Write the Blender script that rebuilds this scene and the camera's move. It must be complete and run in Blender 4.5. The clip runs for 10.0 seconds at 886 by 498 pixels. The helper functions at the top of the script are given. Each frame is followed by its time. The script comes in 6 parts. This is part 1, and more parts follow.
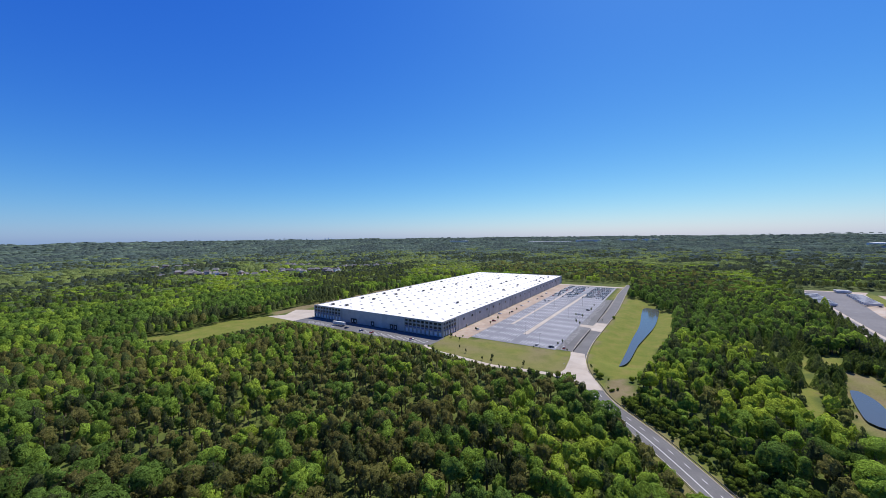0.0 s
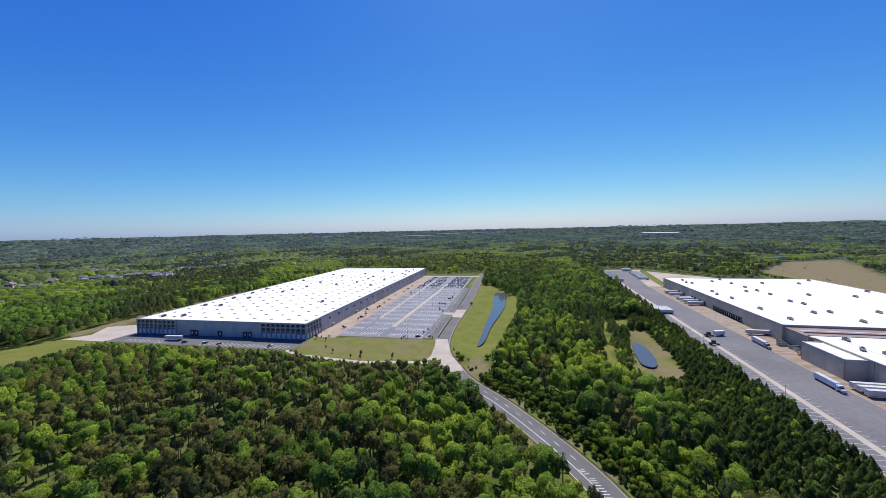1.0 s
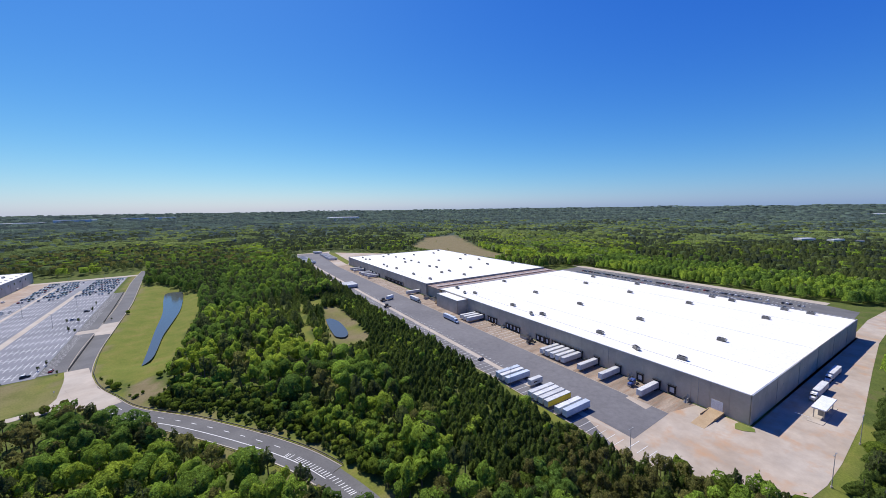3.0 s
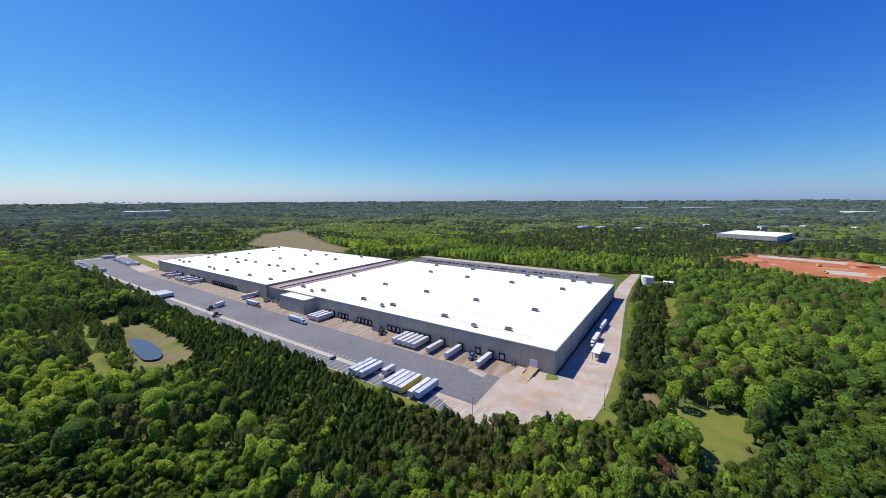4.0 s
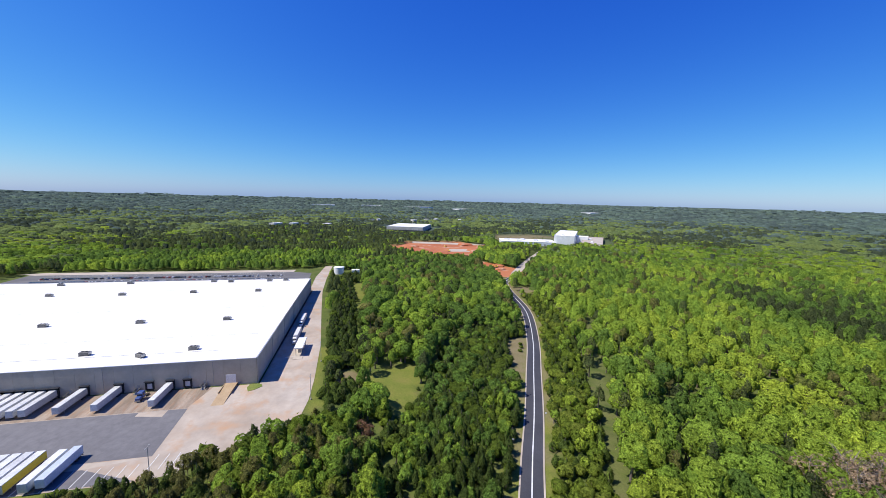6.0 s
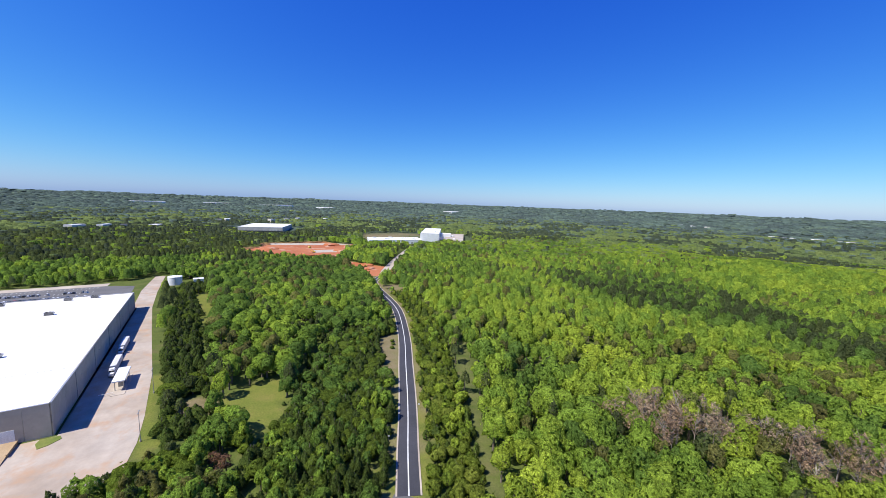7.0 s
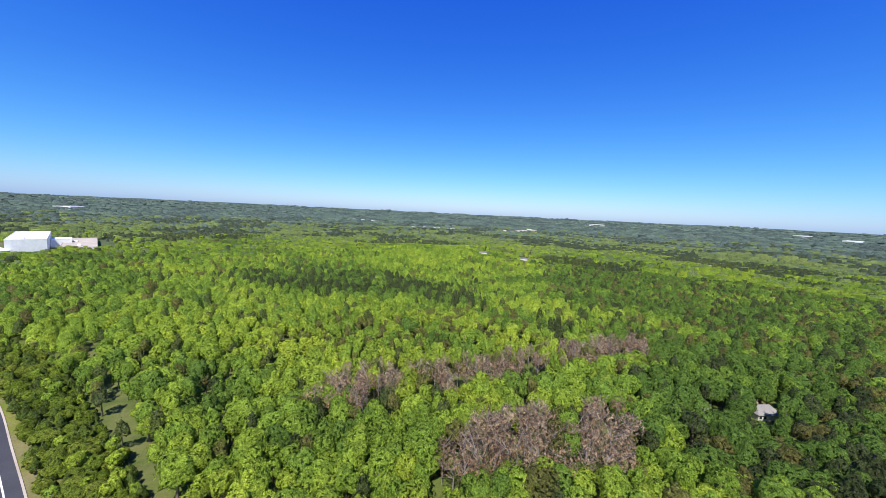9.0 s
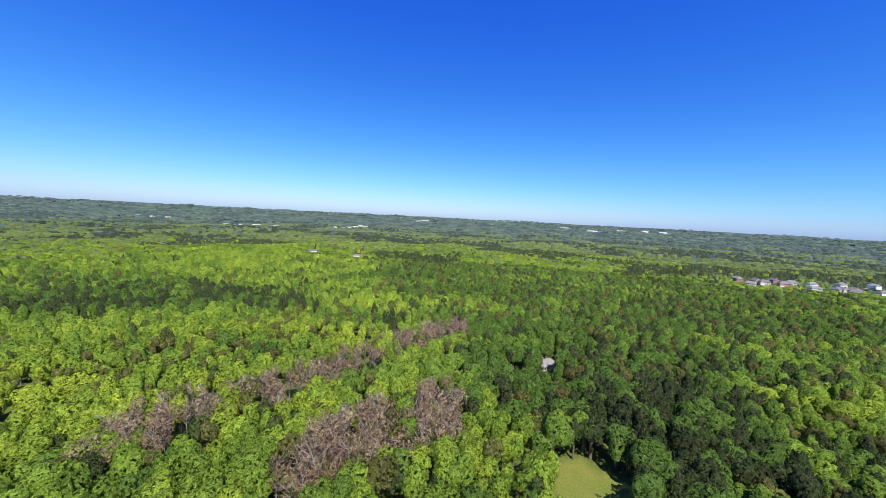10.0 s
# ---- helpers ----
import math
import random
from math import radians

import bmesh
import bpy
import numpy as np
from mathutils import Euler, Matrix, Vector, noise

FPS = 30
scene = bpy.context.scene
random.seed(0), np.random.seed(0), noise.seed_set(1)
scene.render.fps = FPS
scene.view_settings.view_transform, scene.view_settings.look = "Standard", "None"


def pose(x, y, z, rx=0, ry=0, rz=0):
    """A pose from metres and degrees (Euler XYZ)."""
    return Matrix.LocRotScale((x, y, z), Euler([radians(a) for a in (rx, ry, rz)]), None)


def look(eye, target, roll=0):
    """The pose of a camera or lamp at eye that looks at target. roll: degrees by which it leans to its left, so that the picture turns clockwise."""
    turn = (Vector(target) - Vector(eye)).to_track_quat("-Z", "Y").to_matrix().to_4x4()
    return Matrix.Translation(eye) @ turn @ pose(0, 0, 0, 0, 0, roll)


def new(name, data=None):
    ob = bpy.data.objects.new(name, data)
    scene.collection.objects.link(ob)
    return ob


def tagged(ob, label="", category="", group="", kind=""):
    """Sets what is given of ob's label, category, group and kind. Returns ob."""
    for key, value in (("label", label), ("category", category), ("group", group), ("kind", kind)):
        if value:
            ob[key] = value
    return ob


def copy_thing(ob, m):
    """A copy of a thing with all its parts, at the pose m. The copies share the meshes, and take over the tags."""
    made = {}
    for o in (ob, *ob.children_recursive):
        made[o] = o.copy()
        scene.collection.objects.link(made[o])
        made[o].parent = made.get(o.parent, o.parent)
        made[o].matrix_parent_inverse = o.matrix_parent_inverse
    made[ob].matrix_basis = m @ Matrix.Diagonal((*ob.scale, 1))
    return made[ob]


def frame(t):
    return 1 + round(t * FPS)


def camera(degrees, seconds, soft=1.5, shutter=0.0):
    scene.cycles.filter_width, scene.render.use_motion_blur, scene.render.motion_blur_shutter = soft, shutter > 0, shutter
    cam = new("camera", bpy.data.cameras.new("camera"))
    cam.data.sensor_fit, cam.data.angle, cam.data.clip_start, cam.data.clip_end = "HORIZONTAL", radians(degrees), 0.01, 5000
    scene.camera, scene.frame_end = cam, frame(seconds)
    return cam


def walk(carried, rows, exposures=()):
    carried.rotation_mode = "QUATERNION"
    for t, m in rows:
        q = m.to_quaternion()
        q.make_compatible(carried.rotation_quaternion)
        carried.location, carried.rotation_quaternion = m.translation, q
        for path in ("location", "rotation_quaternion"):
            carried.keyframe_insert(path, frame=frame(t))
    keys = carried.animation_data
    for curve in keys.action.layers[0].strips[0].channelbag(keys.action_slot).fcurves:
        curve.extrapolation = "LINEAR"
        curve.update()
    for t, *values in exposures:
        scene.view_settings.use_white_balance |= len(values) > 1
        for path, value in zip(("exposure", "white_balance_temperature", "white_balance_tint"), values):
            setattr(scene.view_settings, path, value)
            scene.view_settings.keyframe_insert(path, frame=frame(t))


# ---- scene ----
import functools

# ---- camera: one hovering turn ----
cam = camera(101.52, 10.0, soft=0.75)
HOVER = (0.0, 0.0, 94.0)
# seconds, yaw, pitch, roll
TURN = [
    (0.0, 32.2, -2.01, 0.72),
    (0.5, 21.78, -2.59, 1.07),
    (1.0, 11.17, -3.22, 1.34),
    (1.5, -0.01, -3.95, 1.42),
    (2.0, -11.53, -4.72, 1.47),
    (2.2, -16.22, -5.06, 1.38),
    (3.3, -41.98, -6.89, 0.71),
    (3.5, -46.59, -7.07, 0.75),
    (4.0, -58.81, -7.75, 0.26),
    (4.5, -71.21, -8.13, -0.28),
    (5.0, -82.93, -8.27, -0.88),
    (5.5, -94.06, -8.07, -1.18),
    (6.8, -121.36, -7.4, -2.03),
    (7.0, -125.48, -7.33, -2.13),
    (7.5, -136.63, -7.04, -2.34),
    (8.0, -148.49, -6.67, -2.57),
    (8.5, -160.46, -6.39, -2.72),
    (9.0, -172.54, -5.92, -2.73),
    (9.5, -185.28, -5.6, -2.8),
    (10.0, -198.78, -5.2, -2.93),
]
# the film camera opens up as it turns away from the sun
EXPOSURES = [(0.0, 0.14), (2.0, 0.06), (3.5, 0.12), (5.5, 0.23), (7.5, 0.45), (10.0, 0.57)]
walk(cam, [(t, pose(*HOVER, 90 + p, r, y)) for t, y, p, r in TURN], exposures=EXPOSURES)

# ---- light: clear spring midday ----
SUN_AZ, SUN_EL = 89.0, 55.0  # degrees from +x towards +y, and above the horizon
world = bpy.data.worlds.new("sky")
scene.world = world
world.use_nodes = True
wn = world.node_tree
sky = wn.nodes.new("ShaderNodeTexSky")
sky.sky_type, sky.sun_disc = "NISHITA", False
sky.sun_elevation, sky.sun_rotation = radians(SUN_EL), radians(90.0 - SUN_AZ)
sky.altitude, sky.air_density, sky.dust_density, sky.ozone_density = 0.0, 1.0, 0.3, 1.0
wn.nodes["Background"].inputs["Strength"].default_value = 0.10
# a clear, deep blue: each part of the sky's colour, graded from zenith to horizon
split, merge = wn.nodes.new("ShaderNodeSeparateColor"), wn.nodes.new("ShaderNodeCombineColor")
wn.links.new(sky.outputs[0], split.inputs[0])
for k, (power, gain, most) in enumerate(((1.8, 6.2, 0.06), (1.32, 8.1, 0.10), (0.52, 9.0, 0.0))):
    scale_down, raised, scale_up, held, shared = (wn.nodes.new("ShaderNodeMath") for _ in range(5))
    scale_down.operation, raised.operation, scale_up.operation, held.operation, shared.operation = "MULTIPLY", "POWER", "MULTIPLY", "MULTIPLY_ADD", "DIVIDE"
    scale_down.inputs[1].default_value, raised.inputs[1].default_value, scale_up.inputs[1].default_value = 0.1, power, gain
    held.inputs[1].default_value, held.inputs[2].default_value = most, 1.0
    wn.links.new(split.outputs[k], scale_down.inputs[0])
    wn.links.new(scale_down.outputs[0], raised.inputs[0])
    wn.links.new(raised.outputs[0], scale_up.inputs[0])
    wn.links.new(raised.outputs[0], held.inputs[0])
    wn.links.new(scale_up.outputs[0], shared.inputs[0])
    wn.links.new(held.outputs[0], shared.inputs[1])
    wn.links.new(shared.outputs[0], merge.inputs[k])
wn.links.new(merge.outputs[0], wn.nodes["Background"].inputs["Color"])
lamp = bpy.data.lights.new("sun", "SUN")
lamp.energy, lamp.angle, lamp.color = 5.0, radians(0.53), (1.0, 0.955, 0.88)
sun = new("sun", lamp)
_a, _e = radians(SUN_AZ), radians(SUN_EL)
sun.matrix_world = look((100 * math.cos(_a) * math.cos(_e), 100 * math.sin(_a) * math.cos(_e), 100 * math.sin(_e)), (0, 0, 0))

# ---- materials ----
def graph(name):
    m = bpy.data.materials.new(name)
    m.use_nodes = True
    return m, m.node_tree.nodes, m.node_tree.links


def noise_node(nodes, links, scale, detail=4.0, rough=0.6, stretch=None):
    """World-size noise: scale in features a metre."""
    geo = nodes.new("ShaderNodeNewGeometry")
    n = nodes.new("ShaderNodeTexNoise")
    n.inputs["Scale"].default_value, n.inputs["Detail"].default_value, n.inputs["Roughness"].default_value = scale, detail, rough
    links.new(geo.outputs["Position"], n.inputs["Vector"])
    if stretch:
        longer = nodes.new("ShaderNodeMapping")
        longer.inputs["Scale"].default_value = stretch
        links.new(geo.outputs["Position"], longer.inputs["Vector"])
        links.new(longer.outputs["Vector"], n.inputs["Vector"])
    return n.outputs["Fac"]


def ramp(nodes, links, fac, stops):
    r = nodes.new("ShaderNodeValToRGB")
    while len(r.color_ramp.elements) < len(stops):
        r.color_ramp.elements.new(0.5)
    for e, (at, c) in zip(r.color_ramp.elements, stops):
        e.position, e.color = at, (*c, 1)
    if fac is not None:
        links.new(fac, r.inputs["Fac"])
    return r.outputs["Color"]


def mixed(nodes, links, fac, a, b, how="MIX"):
    m = nodes.new("ShaderNodeMix")
    m.data_type, m.blend_type = "RGBA", how
    for socket, value in ((m.inputs[0], fac), (m.inputs[6], a), (m.inputs[7], b)):
        if isinstance(value, (int, float)):
            socket.default_value = value
        elif isinstance(value, tuple):
            socket.default_value = (*value, 1)
        else:
            links.new(value, socket)
    return m.outputs[2]


def surface(name, dark, light, large=0.05, fine=2.0, rough=0.85, metal=0.0, bump=0.1, stain=None, stain_at=(0.55, 0.75), spread=0.0, stretch=None):
    """A weathered surface: broad patches between two colours, fine grain, relief and, if given, stains; spread varies it from object to object."""
    m, nodes, links = graph(name)
    bsdf = nodes["Principled BSDF"]
    broad, grain = noise_node(nodes, links, large, stretch=stretch), noise_node(nodes, links, fine, 6.0, 0.7)
    colour = ramp(nodes, links, broad, ((0.35, dark), (0.65, light)))
    speck = ramp(nodes, links, grain, ((0.3, (0.8, 0.8, 0.8)), (0.7, (1.12, 1.12, 1.12))))
    colour = mixed(nodes, links, 1.0, colour, speck, "MULTIPLY")
    if stain:
        spot = noise_node(nodes, links, large * 3.1, 5.0, stretch=stretch)
        mask = ramp(nodes, links, spot, ((stain_at[0], (0, 0, 0)), (stain_at[1], (1, 1, 1))))
        colour = mixed(nodes, links, mask, colour, stain)
    if spread:
        info = nodes.new("ShaderNodeObjectInfo")
        vary = ramp(nodes, links, info.outputs["Random"], ((0.0, (1 - spread,) * 3), (1.0, (1 + spread,) * 3)))
        colour = mixed(nodes, links, 1.0, colour, vary, "MULTIPLY")
    links.new(colour, bsdf.inputs["Base Color"])
    bsdf.inputs["Roughness"].default_value, bsdf.inputs["Metallic"].default_value = rough, metal
    if bump:
        b = nodes.new("ShaderNodeBump")
        b.inputs["Strength"].default_value, b.inputs["Distance"].default_value = bump, 0.05
        links.new(grain, b.inputs["Height"])
        links.new(b.outputs["Normal"], bsdf.inputs["Normal"])
    return m


def leafy(name, stops, translucent=0.3, gain=1.0, gaps=0.0):
    """Foliage: each tree keeps its own hue (tint, and for single trees a loose part by object), each clump differs a little; light passes through the leaves and between them."""
    m, nodes, links = graph(name)
    nodes.remove(nodes["Principled BSDF"])
    att, info, geo = nodes.new("ShaderNodeAttribute"), nodes.new("ShaderNodeObjectInfo"), nodes.new("ShaderNodeNewGeometry")
    att.attribute_name = "tint"
    loose = nodes.new("ShaderNodeAttribute")
    loose.attribute_name = "loose"
    shifted, part_of = nodes.new("ShaderNodeMath"), nodes.new("ShaderNodeMath")
    shifted.operation, part_of.operation = "SUBTRACT", "MULTIPLY_ADD"
    links.new(info.outputs["Random"], shifted.inputs[0])
    shifted.inputs[1].default_value = 0.5
    links.new(shifted.outputs[0], part_of.inputs[0])
    links.new(loose.outputs["Fac"], part_of.inputs[1])
    links.new(att.outputs["Fac"], part_of.inputs[2])
    colour = ramp(nodes, links, part_of.outputs[0], stops)
    vary = ramp(nodes, links, geo.outputs["Random Per Island"], ((0.0, (0.86 * gain,) * 3), (1.0, (1.14 * gain,) * 3)))
    colour = mixed(nodes, links, 1.0, colour, vary, "MULTIPLY")
    # noise matching the bumps paints shaded gaps and highlights into the leaf colour
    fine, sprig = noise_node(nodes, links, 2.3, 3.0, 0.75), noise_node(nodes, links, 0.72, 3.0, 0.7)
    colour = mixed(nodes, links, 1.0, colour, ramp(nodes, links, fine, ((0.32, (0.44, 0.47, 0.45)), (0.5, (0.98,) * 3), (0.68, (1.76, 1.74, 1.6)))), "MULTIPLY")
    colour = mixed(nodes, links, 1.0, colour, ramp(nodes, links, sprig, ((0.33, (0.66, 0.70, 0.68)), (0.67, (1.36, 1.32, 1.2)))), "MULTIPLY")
    bump, lumps = nodes.new("ShaderNodeBump"), nodes.new("ShaderNodeBump")
    bump.inputs["Strength"].default_value, bump.inputs["Distance"].default_value = 0.9, 0.7
    lumps.inputs["Strength"].default_value, lumps.inputs["Distance"].default_value = 0.7, 1.6
    links.new(fine, bump.inputs["Height"])
    links.new(sprig, lumps.inputs["Height"])
    links.new(lumps.outputs["Normal"], bump.inputs["Normal"])
    d, t, mix = nodes.new("ShaderNodeBsdfDiffuse"), nodes.new("ShaderNodeBsdfTranslucent"), nodes.new("ShaderNodeMixShader")
    links.new(colour, d.inputs["Color"])
    links.new(colour, t.inputs["Color"])
    links.new(bump.outputs["Normal"], d.inputs["Normal"])
    mix.inputs[0].default_value = translucent
    links.new(d.outputs[0], mix.inputs[1])
    links.new(t.outputs[0], mix.inputs[2])
    last = mix
    if gaps:
        clear, last = nodes.new("ShaderNodeBsdfTransparent"), nodes.new("ShaderNodeMixShader")
        open_part = ramp(nodes, links, noise_node(nodes, links, 0.85, 4.0, 0.75), ((gaps, (1, 1, 1)), (gaps + 0.02, (0, 0, 0))))
        links.new(open_part, last.inputs[0])
        links.new(mix.outputs[0], last.inputs[1])
        links.new(clear.outputs[0], last.inputs[2])
    links.new(last.outputs[0], nodes["Material Output"].inputs["Surface"])
    return m


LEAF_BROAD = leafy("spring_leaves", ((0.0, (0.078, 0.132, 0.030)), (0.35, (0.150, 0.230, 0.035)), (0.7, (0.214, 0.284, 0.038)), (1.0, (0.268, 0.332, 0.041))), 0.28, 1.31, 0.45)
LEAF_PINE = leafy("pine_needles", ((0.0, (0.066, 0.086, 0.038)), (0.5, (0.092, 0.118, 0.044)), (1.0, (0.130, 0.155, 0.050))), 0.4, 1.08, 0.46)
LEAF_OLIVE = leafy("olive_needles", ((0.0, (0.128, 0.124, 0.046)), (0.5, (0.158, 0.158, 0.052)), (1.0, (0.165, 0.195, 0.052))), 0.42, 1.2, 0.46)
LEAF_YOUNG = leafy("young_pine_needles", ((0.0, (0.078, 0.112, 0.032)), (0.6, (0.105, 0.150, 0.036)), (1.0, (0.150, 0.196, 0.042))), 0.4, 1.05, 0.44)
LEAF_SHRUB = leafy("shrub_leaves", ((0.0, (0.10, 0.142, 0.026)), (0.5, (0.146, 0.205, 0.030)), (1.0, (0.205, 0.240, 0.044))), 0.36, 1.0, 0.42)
# distance haze is painted as blue into the far colours, partly into mid_leaves
LEAF_HAZED = leafy("hazed_leaves", ((0.0, (0.104, 0.146, 0.148)), (0.5, (0.128, 0.180, 0.164)), (1.0, (0.162, 0.222, 0.168))), 0.35)
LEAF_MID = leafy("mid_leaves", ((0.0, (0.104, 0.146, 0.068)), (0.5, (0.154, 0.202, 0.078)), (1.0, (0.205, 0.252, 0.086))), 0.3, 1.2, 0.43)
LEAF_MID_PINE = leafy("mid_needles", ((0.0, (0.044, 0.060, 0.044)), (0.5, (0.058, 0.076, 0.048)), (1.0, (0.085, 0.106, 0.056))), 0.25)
LEAF_HAZED_PINE = leafy("hazed_needles", ((0.0, (0.074, 0.102, 0.108)), (1.0, (0.106, 0.142, 0.132))), 0.35)
TWIG_HAZE = leafy("fine_twigs", ((0.0, (0.34, 0.220, 0.150)), (0.5, (0.42, 0.300, 0.212)), (1.0, (0.50, 0.385, 0.285))), 0.45, 1.1, 0.53)
LEAF_RED = leafy("copper_leaves", ((0.0, (0.20, 0.115, 0.075)), (1.0, (0.25, 0.155, 0.10))), 0.3, 1.0, 0.48)
BARK = surface("bark", (0.10, 0.075, 0.055), (0.19, 0.155, 0.12), 0.3, 6.0, 0.95, spread=0.2)
PALE_BARK = surface("pale_bark", (0.22, 0.19, 0.165), (0.34, 0.30, 0.27), 0.3, 6.0, 0.95, spread=0.2)

ASPHALT = surface("worn_asphalt", (0.130, 0.124, 0.128), (0.168, 0.161, 0.163), 0.02, 0.35, 0.9, bump=0.04, stain=(0.20, 0.195, 0.195), stain_at=(0.6, 0.8))
LOT_ASPHALT = surface("lot_asphalt", (0.155, 0.158, 0.178), (0.210, 0.212, 0.235), 0.03, 0.7, 0.85)
NEW_ASPHALT = surface("new_asphalt", (0.038, 0.038, 0.046), (0.055, 0.055, 0.064), 0.05, 2.0, 0.9)
OLD_ROAD = surface("old_road_asphalt", (0.105, 0.101, 0.101), (0.143, 0.139, 0.135), 0.05, 1.2, 0.9)
CONCRETE = surface("yard_concrete", (0.36, 0.285, 0.215), (0.45, 0.385, 0.315), 0.03, 0.09, 0.9, bump=0.0, stain=(0.42, 0.26, 0.15), stain_at=(0.52, 0.74))
DOCK_CONCRETE = surface("tyre_marked_dock_concrete", (0.20, 0.15, 0.105), (0.36, 0.285, 0.215), 0.16, 1.2, 0.9, stain=(0.27, 0.155, 0.09), stain_at=(0.5, 0.72), stretch=(0.22, 1.6, 1.0))
APRON_CONCRETE = surface("orange_tan_concrete", (0.29, 0.215, 0.16), (0.40, 0.32, 0.25), 0.05, 0.3, 0.9, bump=0.03, stain=(0.36, 0.22, 0.13), stain_at=(0.52, 0.74))
PALE_CONCRETE = surface("pale_concrete", (0.40, 0.335, 0.265), (0.46, 0.40, 0.33), 0.04, 0.06, 0.9, bump=0.0)
LINE = surface("road_paint", (0.58, 0.58, 0.56), (0.75, 0.75, 0.73), 0.4, 5.0, 0.7, bump=0)
ROOF = surface("white_roof_membrane", (0.79, 0.765, 0.72), (0.85, 0.83, 0.79), 0.03, 0.8, 0.6, bump=0.03)
ROOF_BROWN = surface("brown_roof", (0.25, 0.175, 0.145), (0.33, 0.245, 0.21), 0.05, 0.8, 0.9)
WALL_B = surface("grey_tilt_wall", (0.455, 0.39, 0.30), (0.51, 0.44, 0.345), 0.02, 0.10, 0.85, bump=0.02, spread=0.06)
WALL_A = surface("pale_grey_tilt_wall", (0.455, 0.425, 0.38), (0.51, 0.48, 0.435), 0.02, 0.10, 0.85, bump=0.02, spread=0.05)
COPING = surface("metal_coping", (0.42, 0.43, 0.44), (0.5, 0.5, 0.51), 0.1, 3.0, 0.5, 0.6, 0)
WHITE = surface("white_paint", (0.70, 0.70, 0.69), (0.80, 0.80, 0.79), 0.2, 2.0, 0.5, bump=0.02, spread=0.06)
BLUE_WHITE = surface("bluish_white_paint", (0.55, 0.62, 0.70), (0.65, 0.70, 0.77), 0.2, 2.0, 0.45, bump=0.02, spread=0.06)
UNIT_GREY = surface("weathered_unit_metal", (0.13, 0.125, 0.115), (0.22, 0.21, 0.195), 0.5, 4.0, 0.6, 0.2, 0.03, spread=0.2)
GREY_PAINT = surface("grey_metal", (0.30, 0.30, 0.29), (0.42, 0.41, 0.39), 0.5, 4.0, 0.55, 0.3, 0.03)
DARK = surface("dark_rubber", (0.018, 0.018, 0.02), (0.035, 0.035, 0.037), 0.8, 6.0, 0.8)
BLACK_PAINT = surface("black_paint", (0.02, 0.02, 0.024), (0.04, 0.04, 0.045), 0.5, 4.0, 0.4, bump=0)
STEEL = surface("galvanised_steel", (0.36, 0.36, 0.36), (0.46, 0.46, 0.46), 0.8, 5.0, 0.45, 0.8, 0.02)
YELLOW = surface("yellow_paint", (0.70, 0.50, 0.03), (0.78, 0.58, 0.05), 0.2, 3.0, 0.5, bump=0.02)
BLUE = surface("blue_paint", (0.035, 0.07, 0.22), (0.05, 0.10, 0.28), 0.3, 3.0, 0.45, bump=0)
TAN = surface("tan_concrete_ramp", (0.368, 0.256, 0.144), (0.440, 0.320, 0.192), 0.2, 3.0, 0.85)
GLASS = surface("dark_window_glass", (0.02, 0.025, 0.035), (0.035, 0.04, 0.05), 0.2, 2.0, 0.08, bump=0)
RED_DIRT = surface("red_clay", (0.36, 0.105, 0.035), (0.44, 0.155, 0.06), 0.012, 0.25, 0.95, stain=(0.50, 0.33, 0.23), stain_at=(0.56, 0.70))
GRASS = surface("mown_grass", (0.12, 0.165, 0.024), (0.19, 0.20, 0.045), 0.2, 2.5, 1.0)
BRICK = surface("house_brick", (0.30, 0.17, 0.12), (0.38, 0.24, 0.18), 0.3, 6.0, 0.9, spread=0.3)
SIDING = surface("house_siding", (0.50, 0.46, 0.40), (0.62, 0.58, 0.52), 0.2, 4.0, 0.8, spread=0.2)
SHINGLE = surface("grey_shingles", (0.15, 0.14, 0.132), (0.22, 0.205, 0.195), 0.15, 4.0, 0.9, spread=0.3)
def car_paint(name, by_piece):
    m, nodes, links = graph(name)
    source = nodes.new("ShaderNodeNewGeometry").outputs["Random Per Island"] if by_piece else nodes.new("ShaderNodeObjectInfo").outputs["Random"]
    c = ramp(nodes, links, source, ((0.0, (0.55, 0.56, 0.57)), (0.22, (0.75, 0.75, 0.75)), (0.42, (0.02, 0.02, 0.022)), (0.62, (0.20, 0.21, 0.22)), (0.76, (0.30, 0.02, 0.02)), (0.86, (0.03, 0.06, 0.18)), (0.94, (0.10, 0.10, 0.11))))
    ring = [n for n in nodes if n.type == "VALTORGB"][0]
    ring.color_ramp.interpolation = "CONSTANT"
    links.new(c, nodes["Principled BSDF"].inputs["Base Color"])
    nodes["Principled BSDF"].inputs["Roughness"].default_value = 0.3
    return m


CAR_PAINT, CAR_CROWD = car_paint("car_paint", False), car_paint("car_paint_in_rows", True)


def water_material():
    m, nodes, links = graph("pond_water")
    b = nodes["Principled BSDF"]
    b.inputs["Base Color"].default_value, b.inputs["Roughness"].default_value = (0.082, 0.092, 0.095, 1), 0.12
    n, bump = noise_node(nodes, links, 0.7, 3.0), nodes.new("ShaderNodeBump")
    bump.inputs["Strength"].default_value, bump.inputs["Distance"].default_value = 0.12, 0.05
    links.new(n, bump.inputs["Height"])
    links.new(bump.outputs["Normal"], b.inputs["Normal"])
    return m


WATER = water_material()


